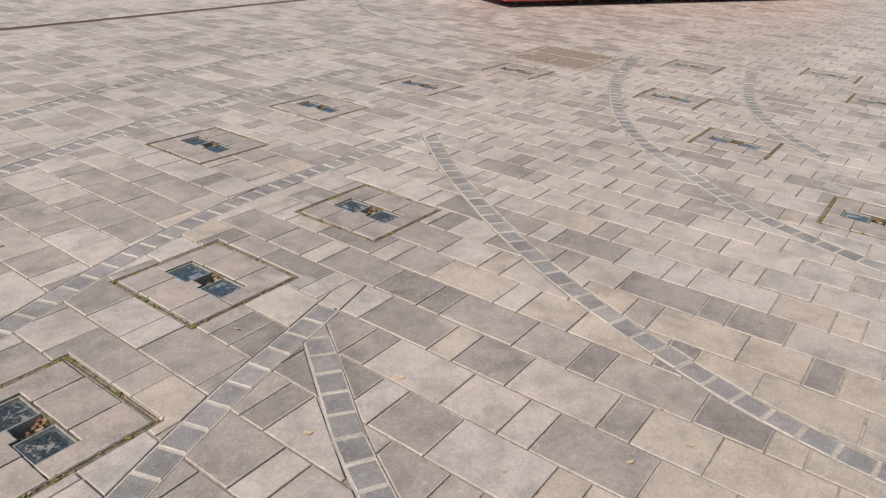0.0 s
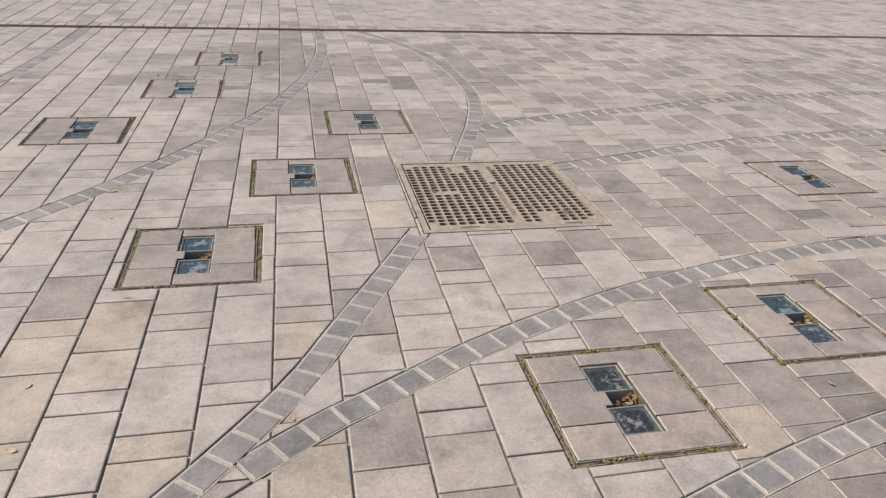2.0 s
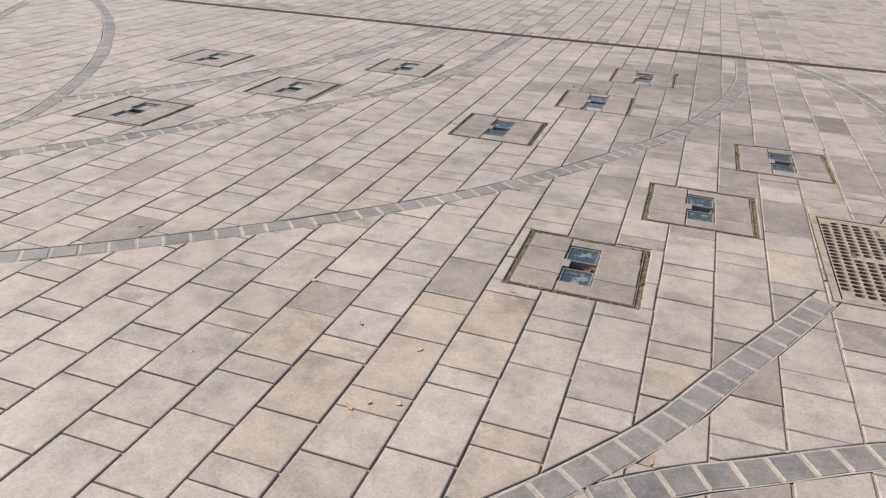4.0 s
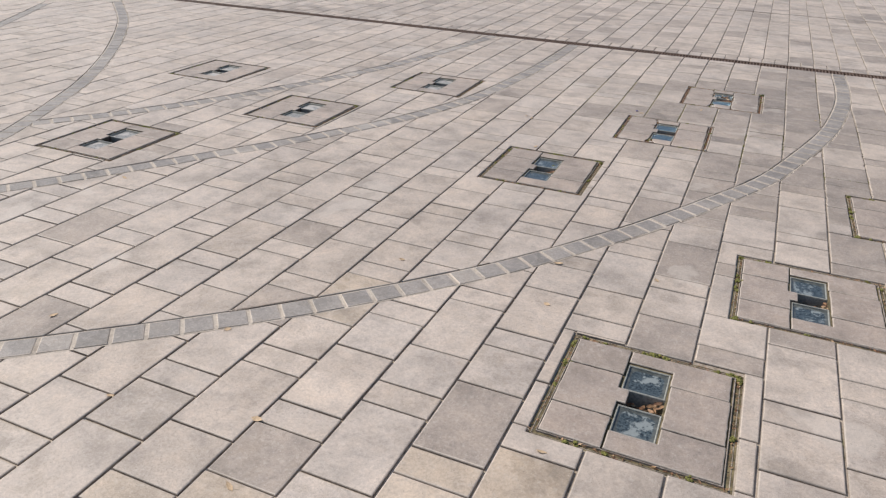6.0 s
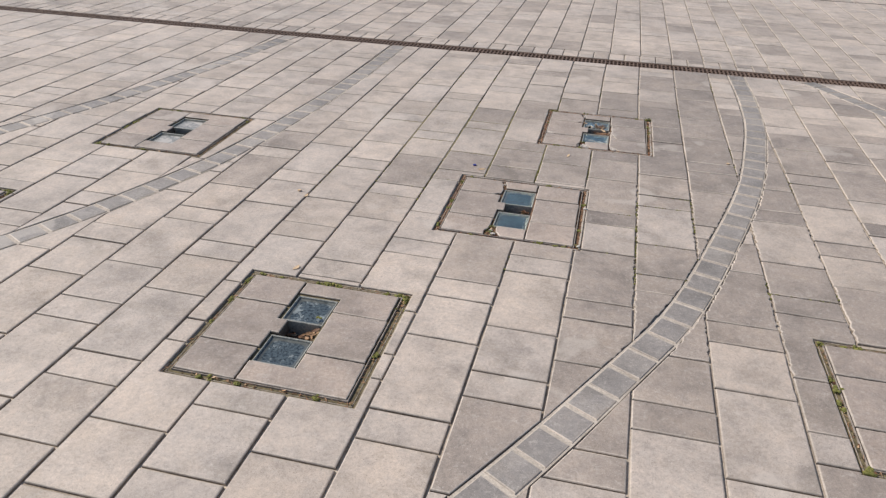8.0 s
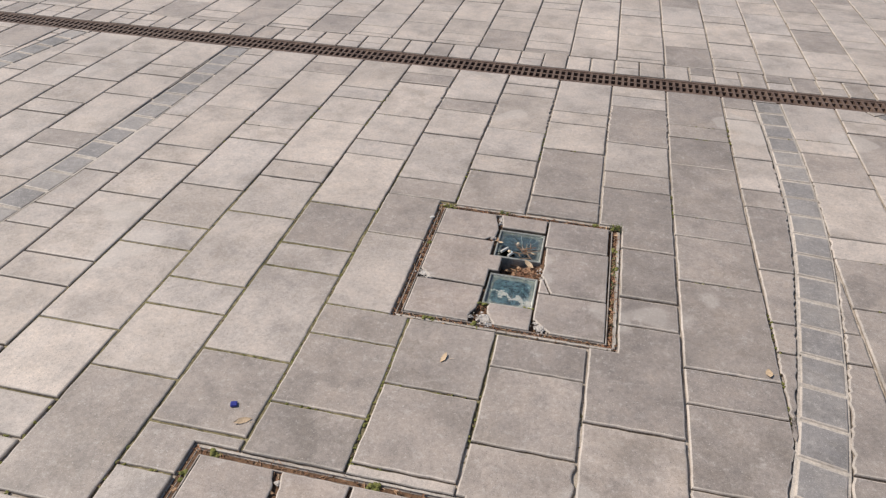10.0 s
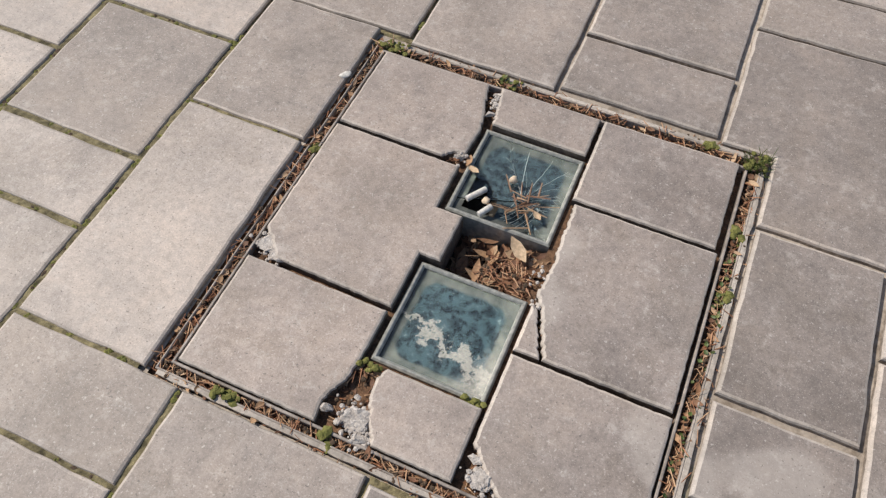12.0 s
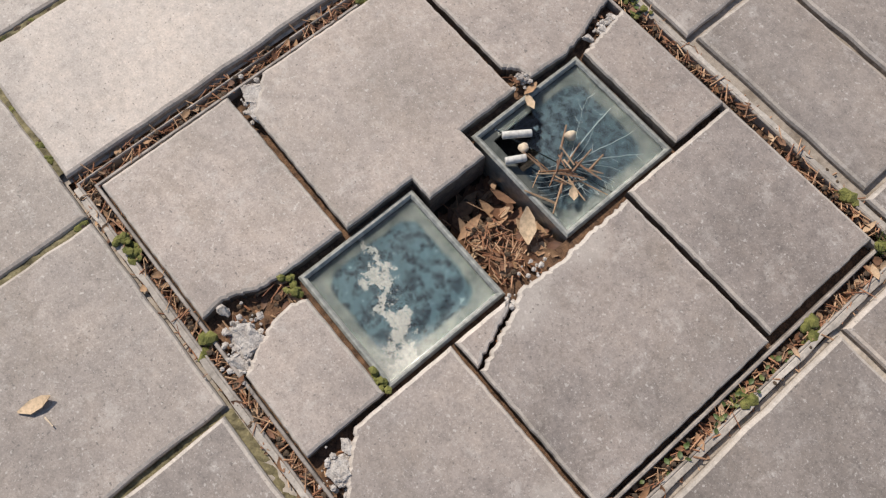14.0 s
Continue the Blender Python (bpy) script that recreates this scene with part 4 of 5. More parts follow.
def broken_litter():
    rng = random.Random(12)
    bm = litter_mesh(rng, 2400, 5)
    for x0, y0, x1, y1 in ((0.578, 0.05, 0.593, 0.30), (0.578, 0.32, 0.593, 0.44)):
        patch(bm, rng, 60, x0, y0, x1, y1, -0.014, -0.004, 0.011, "ssnl")
    patch(bm, rng, 60, 0.572, 0.572, 0.597, 0.597, -0.012, 0.004, 0.016, "mmmc")
    for _ in range(70):
        x, y = rng.uniform(0.570, 0.600), rng.uniform(0.570, 0.600)
        stick_into(bm, (x, y, -0.008), (x + rng.uniform(-0.014, 0.014), y + rng.uniform(-0.014, 0.014), rng.uniform(0.004, 0.016)), 0.0006, 4)
    patch(bm, rng, 50, 0.004, 0.577, 0.060, 0.597, -0.010, 0.001, 0.014, "mmmn")
    patch(bm, rng, 26, 0.20, 0.578, 0.24, 0.595, -0.010, 0.001, 0.014, "mms")
    patch(bm, rng, 30, 0.085, 0.004, 0.115, 0.018, -0.010, 0.001, 0.014, "mm")
    patch(bm, rng, 22, 0.290, 0.280, 0.360, 0.335, -0.032, -0.018, 0.030, "lln")
    patch(bm, rng, 60, 0.258, 0.272, 0.310, 0.340, -0.062, -0.050, 0.014, "lcn")
    patch(bm, rng, 150, 0.300, 0.270, 0.364, 0.312, -0.026, -0.010, 0.012, "ncnn")
    patch(bm, rng, 80, 0.214, 0.032, 0.256, 0.112, -0.018, -0.006, 0.014, "nlnc")
    patch(bm, rng, 14, 0.218, 0.104, 0.245, 0.116, -0.010, -0.002, 0.014, "mmn")
    patch(bm, rng, 14, 0.345, 0.113, 0.372, 0.121, -0.010, -0.002, 0.012, "mm")
    patch(bm, rng, 24, 0.380, 0.030, 0.420, 0.055, -0.018, -0.006, 0.014, "nnl")
    patch(bm, rng, 16, 0.395, 0.200, 0.412, 0.245, -0.016, -0.006, 0.012, "nl")
    patch(bm, rng, 16, 0.196, 0.425, 0.216, 0.440, -0.012, -0.003, 0.012, "cln")
    patch(bm, rng, 18, 0.198, 0.530, 0.214, 0.573, -0.018, -0.006, 0.012, "ncl")
    return bm


tagged(link_mesh("leaf_litter", broken_litter(), LITTER_MATS), "brown leaves, needles, moss and sprouts in the chipped panel", "leaf litter", kind="stuff").matrix_basis = pose(*BROKEN, 0)


def loose_thing(name, bm, mats, label, category, group="", at=None):
    ob = tagged(link_mesh(name, bm, mats), label, category, group)
    ob.matrix_basis = pose(*(at or BROKEN), 0)
    return ob


def chunk_into(bm, x, y, z, r, rng, flat):
    """An angular broken chip: the hull of uneven corners, with roughened faces."""
    for _ in range(16):
        a, h = rng.uniform(0, 6.28), rng.uniform(-1, 1)
        k = r * rng.uniform(0.75, 1.15) * math.sqrt(1 - 0.8 * h * h)
        bm.verts.new((x + 1.25 * k * math.cos(a), y + 0.85 * k * math.sin(a), z + h * r * flat))
    hull = bmesh.ops.convex_hull(bm, input=list(bm.verts))
    bmesh.ops.delete(bm, geom=[v for v in bm.verts if not v.link_faces], context="VERTS")
    bmesh.ops.subdivide_edges(bm, edges=list(bm.edges), cuts=2, use_grid_fill=True)
    for v in bm.verts:
        v.co += Vector((rng.uniform(-1, 1), rng.uniform(-1, 1), rng.uniform(-0.8, 0.8))) * r * 0.11


rng = random.Random(40)
for x, y, r, flat in ((0.246, 0.046, 0.021, 0.35), (0.229, 0.036, 0.005, 0.5), (0.262, 0.030, 0.011, 0.5), (0.237, 0.070, 0.004, 0.6), (0.218, 0.520, 0.006, 0.9), (0.221, 0.540, 0.007, 0.8), (0.214, 0.560, 0.007, 0.8),
                      (0.041, 0.204, 0.017, 0.35), (0.060, 0.193, 0.011, 0.4), (0.398, 0.043, 0.014, 0.40), (0.387, 0.060, 0.008, 0.5), (0.207, 0.432, 0.006, 0.8), (0.211, 0.046, 0.007, 0.9)):
    bm = bmesh.new()
    chunk_into(bm, x, y, -0.002 - r * flat * 0.35, r, rng, flat)
    loose_thing("concrete_chip", bm, RUBBLE, "pale rough chip of broken concrete in the panel", "chip", "broken concrete chips")


bm = bmesh.new()
for x, y, spread, count in ((0.246, 0.046, 0.012, 60), (0.262, 0.030, 0.010, 40), (0.041, 0.204, 0.010, 40), (0.060, 0.196, 0.007, 25), (0.400, 0.043, 0.011, 60), (0.219, 0.545, 0.006, 45), (0.208, 0.434, 0.005, 25), (0.384, 0.262, 0.005, 20), (0.372, 0.300, 0.006, 15)):
    for _ in range(count):
        lump_into(bm, x + rng.gauss(0, spread), y + rng.gauss(0, spread), rng.uniform(-0.010, -0.001), rng.uniform(0.0009, 0.0036), rng, 0, 0.7)
loose_thing("concrete_crumbs", bm, RUBBLE, "pale crumbs of broken concrete in the panel's gaps", "crumbs")["kind"] = "stuff"
bm = litter_mesh(rng, 420, 14)
patch(bm, rng, 70, 0.210, 0.030, 0.256, 0.112, -0.012, -0.003, 0.014, "mnls")
patch(bm, rng, 20, 0.196, 0.520, 0.216, 0.573, -0.012, -0.004, 0.012, "ncl")
tagged(link_mesh("leaf_litter", bm, LITTER_MATS), "moss and dry leaves in a panel with a chipped tile", "leaf litter", kind="stuff").matrix_basis = pose(*CHIPPED, 0)
for x, y, r in ((0.244, 0.044, 0.010), (0.230, 0.070, 0.007), (0.217, 0.545, 0.008)):
    bm = bmesh.new()
    chunk_into(bm, x, y, -0.004, r, rng, 0.5)
    loose_thing("concrete_chip", bm, RUBBLE, "pale rough chip of broken concrete in the panel", "chip", "broken concrete chips", CHIPPED)
for x, y, turn in ((0.975, 2.290, 30), (-0.952, 6.615, 70), (-1.252, 8.215, 55), (-0.945, 6.97, 10)):
    bm = bmesh.new()
    lump_into(bm, 0, 0, 0.003, 0.0062, rng, 0, 0.4, 2)
    for v in bm.verts:
        v.co.x *= 1.6
        v.co += Vector((rng.uniform(-1, 1), rng.uniform(-1, 1), rng.uniform(-0.5, 0.5))) * 0.0012
    tagged(link_mesh("paper_scrap", bm, PAPER), "small crumpled white paper scrap at a panel's edge", "paper scrap", "paper scraps").matrix_basis = pose(x, y, -0.002, 0, 0, turn)


def tube_into(bm, a, b, r, slot=0, sides=10):
    a, b = Vector(a), Vector(b)
    way = (b - a).normalized()
    side = way.cross(Vector((0, 0, 1))).normalized()
    up = side.cross(way)
    rings = [[bm.verts.new(p + k * (side * math.cos(i * 2 * math.pi / sides) + up * math.sin(i * 2 * math.pi / sides))) for i in range(sides)] for p, k in ((a, r * 0.9), (a + way * 0.001, r), (b - way * 0.001, r), (b, r * 0.9))]
    for p, q in zip(rings, rings[1:]):
        for i in range(sides):
            f = bm.faces.new((p[i], p[(i + 1) % sides], q[(i + 1) % sides], q[i]))
            f.material_index, f.smooth = slot, True
    bm.faces.new(rings[0][::-1]).material_index = slot
    bm.faces.new(rings[-1]).material_index = slot


for x, y, a, l in ((0.243, 0.373, 0.95, 0.031), (0.267, 0.356, 1.05, 0.022)):
    bm = bmesh.new()
    tube_into(bm, (x, y, -0.0060), (x + l * math.cos(a), y + l * math.sin(a), -0.0055), 0.0042)
    loose_thing("cigarette_butt", bm, PAPER, "white crushed cigarette butt on the cracked glass", "cigarette butt", "cigarette butts")
for x, y, r in ((0.268, 0.381, 0.0056), (0.289, 0.427, 0.0058)):
    bm = bmesh.new()
    lump_into(bm, x, y, -0.0060, r, rng, 0, 0.85, 2)
    loose_thing("seed_pod", bm, PALE_LEAF, "round tan seed pod on the cracked glass", "seed pod", "seed pods")
bm = bmesh.new()
for _ in range(30):
    x, y, a, l = 0.314 + rng.gauss(0, 0.012), 0.392 + rng.gauss(0, 0.011), rng.uniform(0, 6.28), rng.uniform(0.012, 0.036)
    stick_into(bm, (x, y, -0.0095), (x + l * math.cos(a), y + l * math.sin(a), -0.0080 + rng.uniform(-0.001, 0.007)), rng.uniform(0.0007, 0.0016))
loose_thing("twig_tangle", bm, LITTER, "small tangle of dry brown twigs on the glass", "twigs")["kind"] = "stuff"
for x, y, l, w, mat, label in ((0.233, 0.421, 0.020, 0.009, PALE_LEAF, "small pale leaf lying on the cracked glass"), (0.338, 0.384, 0.016, 0.010, PALE_LEAF, "small pale leaf lying on the cracked glass"), (0.334, 0.326, 0.038, 0.017, PALE_LEAF, "pale oval leaf on the brown litter"), (0.223, 0.432, 0.020, 0.011, LITTER, "small brown leaf at the glass edge")):
    bm = bmesh.new()
    leaf_into(bm, x, y, -0.005, l, w, rng, 0, 0.2)
    loose_thing("dry_leaf", bm, mat, label, "leaf", "dry leaves on the paving")
bm = bmesh.new()
add_box(bm, -0.008, 0.008, -0.008, 0.008, 0.0, 0.005)
bmesh.ops.bevel(bm, geom=list(bm.edges), offset=0.0015, segments=2, affect="EDGES")
scrap = tagged(link_mesh("plastic_scrap", bm, BLUE), "tiny square blue plastic scrap on a slab", "scrap")
scrap.matrix_basis = pose(-1.51, 7.31, 0.001, 0, 0, 20)


# ---- cast iron covers ----
def iron_cover(x0, y0, x1, y1):
    w, d = x1 - x0, y1 - y0
    thing = new("cast_iron_cover")
    tagged(thing, "dusty brown cast iron cover with slots, in the paving", "drain cover", "cast iron covers")
    bm = bmesh.new()
    angle_frame(bm, 0.004, w - 0.004, 0.030, 0.001, -0.06)
    f = part("frame", bm, IRON, thing, "dusty cast iron frame")
    f.data.transform(Matrix.Diagonal((1, (d - 0.004) / (w - 0.004), 1, 1)))
    lo, hi = 0.042, w - 0.042
    cols, rows = 18, 23
    bm = bmesh.new()
    px, py = (hi - lo) / cols, (d - 0.084) / rows

    def open_cell(c, r):
        if c in (0, cols - 1) and (r < 2 or r > rows - 3):
            return False
        if c == 9:
            return 3 <= r <= 14
        if c in (8, 10) and r > 19:
            return False
        if r in (0, rows - 1) or (c in (5, 6) and r > 18) or (c in (12, 13) and r < 4) or (c in (2, 3, 4) and r == 11):
            return False
        return True

    def quad(a, b, c, e, slot=0):
        bm.faces.new([bm.verts.new(p) for p in (a, b, c, e)]).material_index = slot

    top, low = -0.002, -0.026
    for c in range(cols):
        for r in range(rows):
            ax, bx, ay, by = lo + c * px, lo + (c + 1) * px, 0.042 + r * py, 0.042 + (r + 1) * py
            if not open_cell(c, r):
                quad((ax, ay, top), (bx, ay, top), (bx, by, top), (ax, by, top))
                continue
            slot = c == 9
            hx, hy = px * 0.15, py * 0.14
            ix, jx, iy, jy = ax + hx, bx - hx, ay + (hy if r == 3 else 0), by - (hy if r == 14 else 0)
            if slot:
                quad((ax, ay, top), (ix, iy, top), (ix, jy, top), (ax, by, top))
                quad((jx, iy, top), (bx, ay, top), (bx, by, top), (jx, jy, top))
                if iy > ay:
                    quad((ax, ay, top), (bx, ay, top), (jx, iy, top), (ix, iy, top))
                if jy < by:
                    quad((ix, jy, top), (jx, jy, top), (bx, by, top), (ax, by, top))
                for p, q in (((jx, iy), (jx, jy)), ((ix, jy), (ix, iy))):
                    quad((*p, top), (*q, top), (*q, low), (*p, low))
                continue
            cx, cy, rx, ry = (ax + bx) / 2, (ay + by) / 2, (bx - ax) * 0.42, (by - ay) * 0.41
            hole = [(cx + rx * math.copysign(abs(math.cos(t)) ** 0.6, math.cos(t)), cy + ry * math.copysign(abs(math.sin(t)) ** 0.6, math.sin(t))) for t in (math.pi / 8 + math.pi / 4 * k for k in range(8))]
            cell = [(bx, (cy + by) / 2), ((cx + bx) / 2, by), ((cx + ax) / 2, by), (ax, (cy + by) / 2), (ax, (cy + ay) / 2), ((cx + ax) / 2, ay), ((cx + bx) / 2, ay), (bx, (cy + ay) / 2)]
            for k in range(8):
                p, q, e, g = hole[k], hole[(k + 1) % 8], cell[k], cell[(k + 1) % 8]
                quad((*p, top), (*e, top), (*g, top), (*q, top))
                quad((*p, top), (*q, top), (*q, low), (*p, low), 1)
            for corner, k in (((bx, by), 0), ((ax, by), 2), ((ax, ay), 4), ((bx, ay), 6)):
                bm.faces.new([bm.verts.new((*p, top)) for p in (cell[k], corner, cell[k + 1])])
    part("plate", bm, [IRON, PIT], thing, "slotted cast iron plate")
    bm = bmesh.new()
    add_box(bm, 0.034, w - 0.034, 0.034, d - 0.034, -0.09, -0.0255)
    part("pit_floor", bm, PIT, thing, "silted floor under the slots")
    for bx in (0.20, w - 0.26):
        bm = bmesh.new()
        add_box(bm, bx, bx + 0.10, 0.050, 0.066, -0.002, 0.004)
        part("lifting_bar", bm, IRON, thing)
    bm = bmesh.new()
    add_box(bm, lo + 9.1 * px, lo + 9.9 * px, 0.042 + 3.0 * py, 0.042 + 15.0 * py, -0.0265, -0.010)
    part("slot_floor", bm, PIT, thing, "silt in the long slot")
    for gx, gy, count in ((0.30, 0.82, 7), (0.55, 0.80, 9), (0.80, 0.16, 6), (0.14, 0.50, 6)):
        bm = bmesh.new()
        for k in range(count):
            add_box(bm, gx * w + 0.003 * (k % 2), gx * w + 0.024, gy * d + 0.011 * k, gy * d + 0.011 * k + 0.006, -0.002, 0.0015)
        part("raised_mark", bm, PIT, thing, "worn raised marks that cannot be read")
    thing.matrix_basis = pose(x0, y0, 0)
    return thing


for g in GRATES:
    iron_cover(*g)

# ---- slot drain ----
drain = tagged(new("slot_drain"), "rusty brown iron slot drain running across the plaza paving", "drain", kind="structure")
bm = bmesh.new()
for y in (DRAIN_Y - DRAIN_W / 2, DRAIN_Y + DRAIN_W / 2 - 0.014):
    add_box(bm, -14.0, DRAIN_END, y, y + 0.014, -0.08, -0.003)
part("edge_rail", bm, DRAIN_IRON, drain)
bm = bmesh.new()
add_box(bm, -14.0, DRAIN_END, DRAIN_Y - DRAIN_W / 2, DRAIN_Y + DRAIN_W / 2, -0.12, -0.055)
# Shade below the grating is put into this floor's colour.
part("channel_floor", bm, DARK_PIT, drain, "channel floor toned near black for shade")
bm = bmesh.new()
for i in range(17):
    add_box(bm, i * 0.0295, i * 0.0295 + 0.011, -0.061, 0.061, -0.022, -0.005)
for y in (-0.061, -0.006, 0.049):
    add_box(bm, -0.004, 0.494, y, y + 0.012, -0.024, -0.006)
grating = part("grating", bm, DRAIN_IRON, drain, "rusty slotted grating")
grating.matrix_basis = pose(DRAIN_END - 0.5, DRAIN_Y, 0)
for i in range(1, 47):
    ob = new("grating", grating.data)
    ob.parent = drain
    ob.matrix_basis = pose(DRAIN_END - 0.5 * (i + 1), DRAIN_Y, 0)
bm = bmesh.new()
add_box(bm, -14.0, 20.0, 13.195, 13.225, -0.05, -0.007)
far_drain = tagged(link_mesh("narrow_drain", bm, DRAIN_IRON), "narrow dark iron drain strip in the far paving", "drain", kind="structure")


# ---- red stall ----
def red_stall():
    thing = tagged(new("red_stall"), "red painted metal stall on short feet, standing on the plaza", "stall")
    length, depth = 9.0, 1.42
    bm = bmesh.new()
    add_box(bm, 0, length, 0, depth, 0.30, 2.35)
    bmesh.ops.bevel(bm, geom=list(bm.edges), offset=0.012, segments=2, affect="EDGES")
    part("body", bm, RED, thing)
    for z0, z1 in ((0.105, 0.198), (0.203, 0.296)):
        bm = bmesh.new()
        add_box(bm, -0.012, length + 0.012, -0.012, depth + 0.012, z0, z1)
        bmesh.ops.bevel(bm, geom=list(bm.edges), offset=0.006, segments=2, affect="EDGES")
        part("skirt_board", bm, RED, thing, "red painted skirting board")
    for i in range(7):
        for y in (0.10, depth - 0.10):
            bm = bmesh.new()
            made = bmesh.ops.create_cone(bm, cap_ends=True, segments=14, radius1=0.045, radius2=0.028, depth=0.11)
            for v in made["verts"]:
                v.co += Vector((0.25 + i * (length - 0.5) / 6, y, 0.055))
            part("foot", bm, BLACK, thing, "dark adjustable foot")
    bm = bmesh.new()
    add_box(bm, -0.10, length + 0.10, -0.10, depth + 0.10, 2.35, 2.42)
    part("roof", bm, RED, thing)
    thing.matrix_basis = pose(10.86, 7.06, 0, 0, 0, -24.5)
    return thing


red_stall()

# ---- loose things on the paving ----
LEAVES = [(-2.36, 3.61), (-1.96, 3.25), (-2.45, 3.14), (-2.03, 4.39), (-1.39, 4.67), (-0.97, 4.71), (-1.34, 4.31), (-1.12, 3.49), (-3.81, 4.56), (-3.0, 3.4), (-1.86, 2.99), (-2.21, 6.78), (-2.16, 6.74), (-0.27, 7.72), (-1.95, 6.15), (-1.47, 7.27), (-1.39, 2.58), (-1.3, 2.61), (-1.44, 2.53), (-2.12, 2.6), (-1.62, 3.01), (-1.34, 2.93), (-0.47, 2.64), (1.49, 2.54), (1.23, 1.86), (1.67, 1.82), (2.14, 0.98), (2.01, 0.82), (1.8, 0.95), (1.5, 1.25), (3.52, 1.94), (5.42, 6.48), (-1.07, 7.58)]


def leaf_thing(x, y, length, width, rng, label, mat):
    bm = bmesh.new()
    leaf_into(bm, 0, 0, 0.004 + length * 0.1, length, width, rng, 0, 0.35)
    stick_into(bm, (length * 0.4, 0, 0.006), (length * 0.75, 0.002, 0.009), 0.0008)
    ob = tagged(link_mesh("dry_leaf", bm, mat), label, "leaf", "dry leaves on the paving")
    low = min(v.co.z for v in ob.data.vertices)
    ob.matrix_basis = pose(x, y, 0.001 - 0.5 * low) @ Matrix.Diagonal((1.0, 1.0, 0.5, 1.0))


rng = random.Random(21)
for x, y in LEAVES:
    leaf_thing(x, y, rng.uniform(0.026, 0.042), rng.uniform(0.014, 0.022), rng, "small curled pale brown leaf lying on a slab", PALE_LEAF)

# ---- paving pieces ----
pavement = tagged(new("pavement"), "pale warm grey cast stone slabs laid in rows", "paving", kind="structure")
rng = random.Random(31)
loose, joined = [], []
for poly, kind in paving_pieces():
    cx, cy = sum(p[0] for p in poly) / len(poly), sum(p[1] for p in poly) / len(poly)
    close = -2.0 < cx < 0.35 and 5.9 < cy < 9.2
    (loose if close else joined).append((poly, kind))
loose.sort(key=lambda s: abs(s[0][0][0] + 0.95) + 0.6 * abs(s[0][0][1] - 7.9))
joined += loose[298:]
loose = loose[:298]


def slab_shape(poly, worn=False):
    if area(poly) < 0:
        poly = poly[::-1]
    shape = inset(poly, rng.uniform(0.0026, 0.0050))
    mid = sum(p[1] for p in poly) / len(poly)
    shape = [(x, y + math.copysign(0.0006, y - mid)) for x, y in shape]
    if min(max(p[i] for p in poly) - min(p[i] for p in poly) for i in (0, 1)) < 0.014:
        return None
    if area(shape) < 0.0006 or area(shape) > area(poly):
        return None
    small = area(poly) < 0.004
    if worn and not small:
        shape = ragged(shape, 0.024, 0.0012, rng)
    return prism(shape, rng.uniform(-0.0013, 0.0013), -0.04, 0.0016 if small else 0.0042, (rng.uniform(-0.006, 0.006), rng.uniform(-0.006, 0.006)))


def joined_field(name, pieces, mats, parent, label):
    verts, faces, slots = [], [], []
    for poly, kind in pieces:
        shape = slab_shape(poly)
        if not shape:
            continue
        k = len(verts)
        verts += shape[0]
        faces += [tuple(i + k for i in f) for f in shape[1]]
        edge = (len(shape[1]) - 1) // 3
        slots += [kind] + [3] * (2 * edge) + [5] * edge
    me = bpy.data.meshes.new(name)
    me.from_pydata(verts, [], faces)
    for m in mats:
        me.materials.append(m)
    me.polygons.foreach_set("material_index", slots)
    me.update()
    ob = new(name, me)
    ob.parent = parent
    return tagged(ob, label, kind="stuff")


for poly, kind in loose:
    shape = slab_shape(poly, True)
    if shape:
        me = bpy.data.meshes.new("slab")
        me.from_pydata(shape[0], [], shape[1])
        me.materials.append(STONES[kind])
        me.materials.append(STONE_EDGE)
        me.materials.append(SIDE)
        edge = (len(shape[1]) - 1) // 3
        me.polygons.foreach_set("material_index", [0] + [1] * (2 * edge) + [2] * edge)
        new("slab", me).parent = pavement
joined_field("slab_field", joined, STONES, pavement, "pale and grey cast stone slabs in rows")
far_pavement = tagged(new("far_pavement"), "pale cast stone slabs beyond the slot drain", "paving", kind="structure")
joined_field("slab_field", far_pieces(), STONES, far_pavement, "pale cast stone slabs in straight rows")

def joint_moss():
    """Low moss cushions and crumbs in the open joints round the chipped panels."""
    rng = random.Random(77)
    bm = bmesh.new()
    made = 0
    while made < 900:
        row, y = rng.randint(-7, 2), rng.uniform(6.0, 9.2)
        if rng.random() < 0.6:
            x, y = row_x(row, y) + rng.gauss(0, 0.0012), y
        else:
            m = rng.choice(row_joints(row, -16, 12))
            y = joint_y(row, m) + rng.gauss(0, 0.0012)
            x = row_x(row, y) + ROW * rng.random()
        grows = noise.noise((x * 2.2, y * 2.2, 3.0)) + 0.42 * math.exp(-((x + 1.55) ** 2 + (y - 7.9) ** 2) / 0.22)
        if grows < 0.16 or any(px - 0.004 < x < px + PANEL + 0.004 and py - 0.004 < y < py + PANEL + 0.004 for px, py in (BROKEN, CHIPPED)):
            made += 0.2
            continue
        for _ in range(3):
            lump_into(bm, x + rng.gauss(0, 0.002), y + rng.gauss(0, 0.002), -0.004, rng.uniform(0.0025, 0.0045), rng, 0 if rng.random() < 0.7 else 1)
        made += 1
    return bm


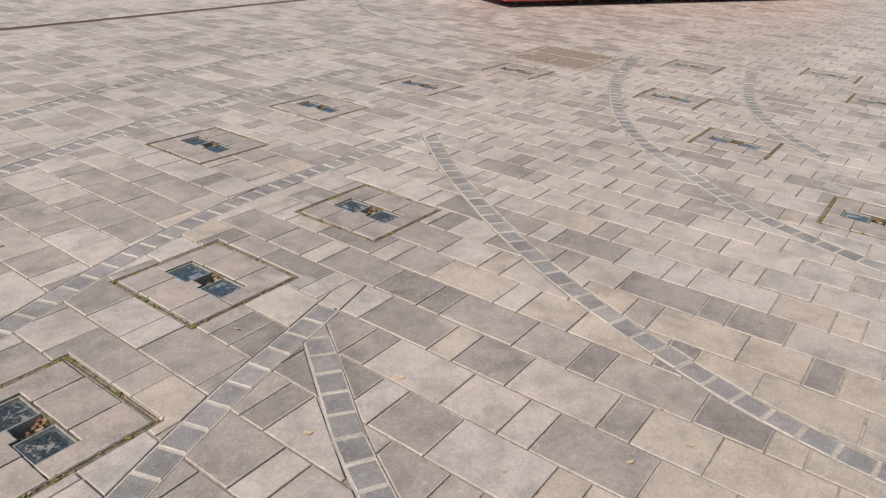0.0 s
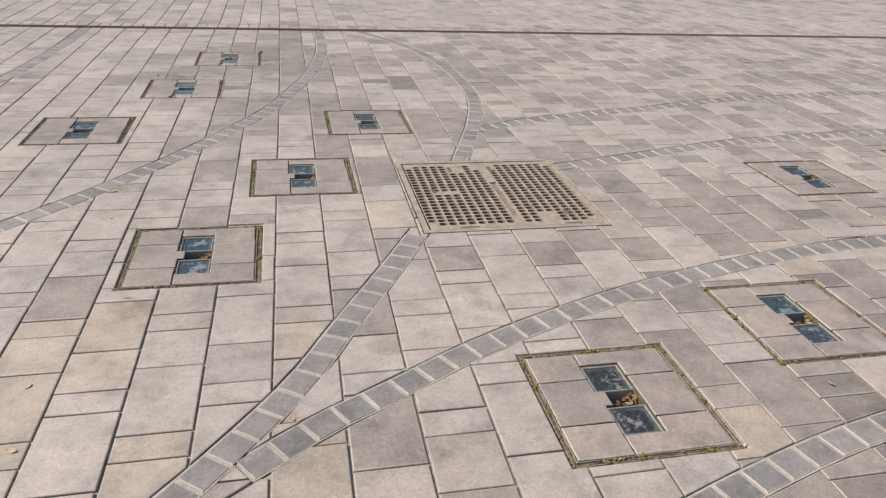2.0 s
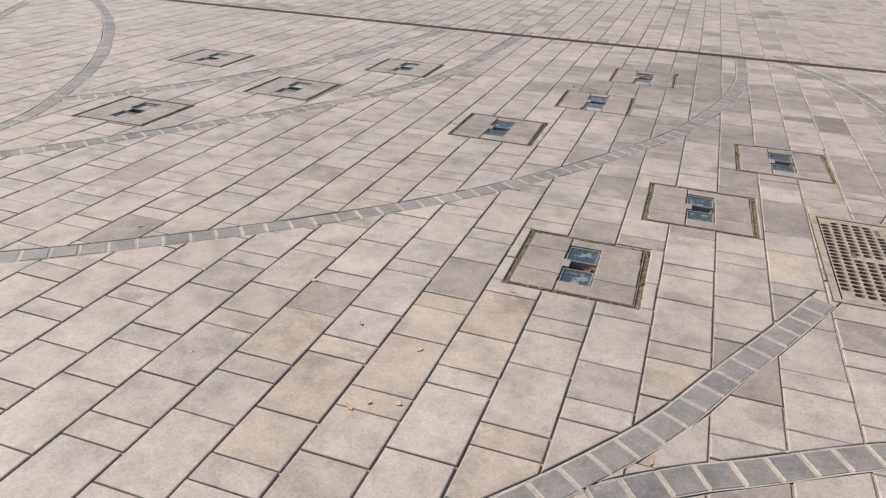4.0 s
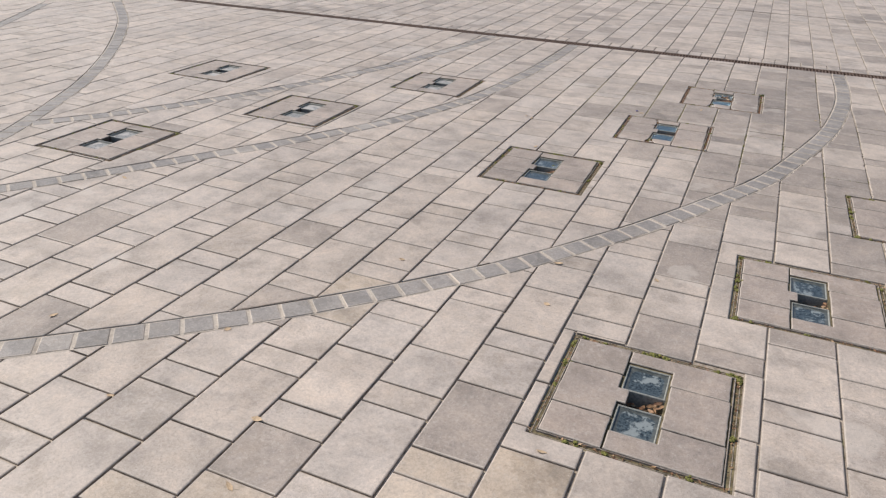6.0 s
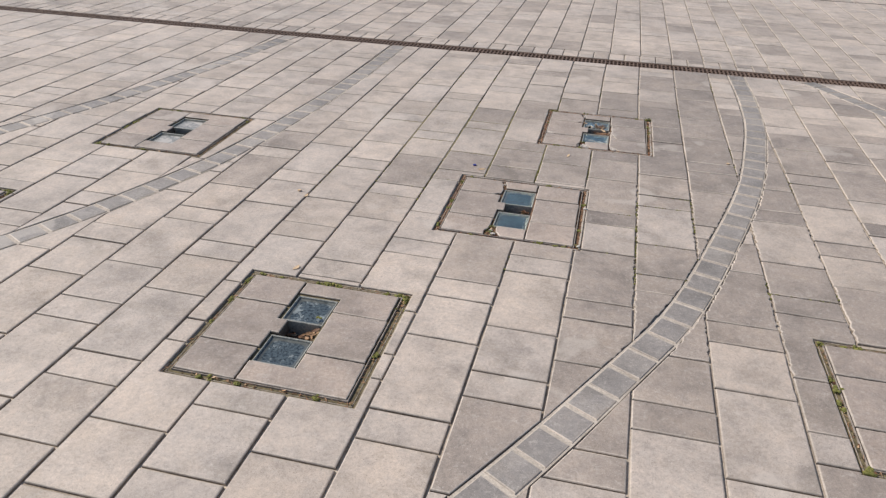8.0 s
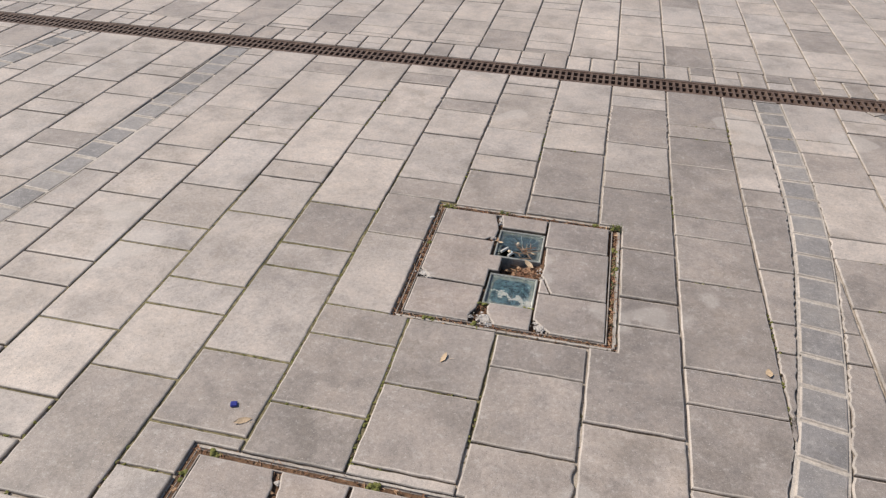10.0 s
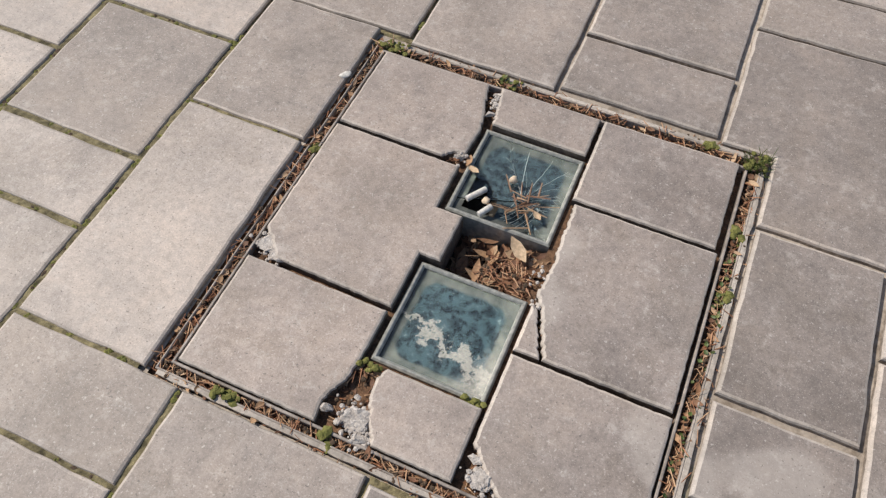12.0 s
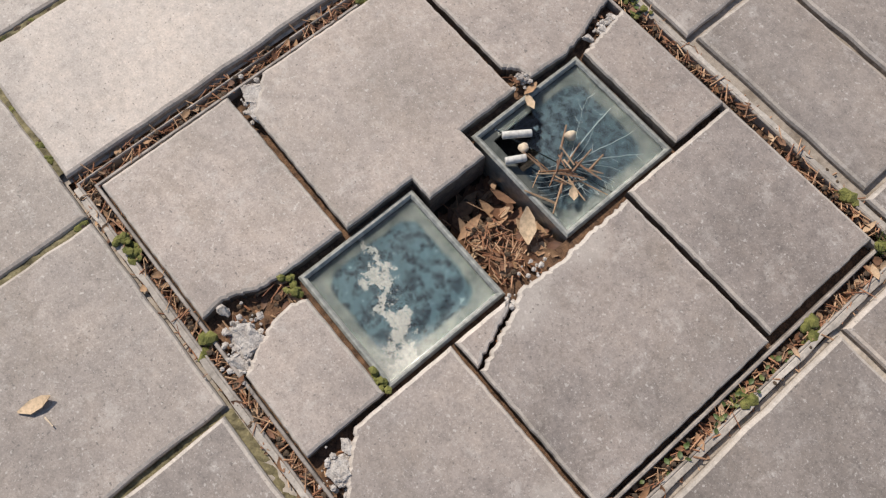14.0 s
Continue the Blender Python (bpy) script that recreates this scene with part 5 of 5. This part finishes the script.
def joint_fill():
    """Strips of mossy silt that fill the joints where it is damp, dying away outwards."""
    verts, faces = [], []

    def growth(x, y):
        near = math.exp(-((x + 1.65) ** 2 + (y - 7.75) ** 2) / 0.45)
        return max(0.0, min(1.0, 1.5 * near + 0.5 * noise.noise((x * 3, y * 3, 8.0)) - 0.15))

    def strip(path, nx, ny):
        start = len(verts)
        for x, y in path:
            for k in (-0.0065, -0.002, 0.002, 0.0065):
                lump = noise.noise((x * 160 + k * 400, y * 160, 2.0))
                verts.append((x + nx * k, y + ny * k, -0.0105 + 0.0078 * growth(x, y) + 0.0016 * lump - 12.0 * k * k))
        for i in range(len(path) - 1):
            a, b = start + 4 * i, start + 4 * i + 4
            faces.extend((a + j, a + j + 1, b + j + 1, b + j) for j in range(3))

    def free(x, y):
        return not any(px - 0.006 < x < px + PANEL + 0.006 and py - 0.006 < y < py + PANEL + 0.006 for px, py in (BROKEN, CHIPPED))

    def run(points, nx, ny):
        held = []
        for p in points + [None]:
            if p and free(*p):
                held.append(p)
            else:
                if len(held) > 1:
                    strip(held, nx, ny)
                held = []

    for row in range(-7, 2):
        run([(row_x(row, 6.7 + 0.006 * i), 6.7 + 0.006 * i) for i in range(390)], 1, 0)
        for m in row_joints(row, -16, 12):
            y = joint_y(row, m)
            if 6.7 < y < 9.0:
                run([(row_x(row, y) + (row_x(row + 1, y) - row_x(row, y)) * i / 40, y) for i in range(41)], 0, 1)
    me = bpy.data.meshes.new("joint_silt")
    me.from_pydata(verts, [], faces)
    me.materials.append(SILT)
    return me


tagged(new("joint_silt", joint_fill()), "olive brown mossy silt filling the paving joints", "joint silt", kind="stuff")
tagged(link_mesh("joint_moss", joint_moss(), [MOSS, SOIL]), "thin green moss and soil crumbs in the paving joints", "moss", kind="stuff")

for (title, pts), line in zip(BANDS, LINES):
    band = tagged(new("paver_band"), "curved band of small blue-grey pavers inlaid in the paving", "paver band", "curved paver bands", kind="structure")
    marks = smooth(pts, 0.122)
    sides = []
    for i, p in enumerate(marks):
        t = (marks[min(i + 1, len(marks) - 1)] - marks[max(i - 1, 0)]).normalized()
        n = Vector((-t.y, t.x)) * BAND_W / 2
        sides.append((p + n, p - n))
    bm = bmesh.new()
    rails = [[bm.verts.new((*q, -0.0035)) for q in pair] for pair in sides]
    for r0, r1 in zip(rails, rails[1:]):
        bm.faces.new((r0[1], r1[1], r1[0], r0[0]))
    part("mortar_bed", bm, PALE_MORTAR, band, "pale mortar between the pavers")
    for (a, b), (c, e) in zip(sides, sides[1:]):
        shape = slab_shape(inset([tuple(b), tuple(e), tuple(c), tuple(a)], 0.0025))
        if shape:
            me = bpy.data.meshes.new("paver")
            me.from_pydata(shape[0], [], shape[1])
            me.materials.append(STONE_BAND)
            me.materials.append(STONE_EDGE)
            me.polygons.foreach_set("material_index", [0] + [1] * (len(shape[1]) - 1))
            new("paver", me).parent = band
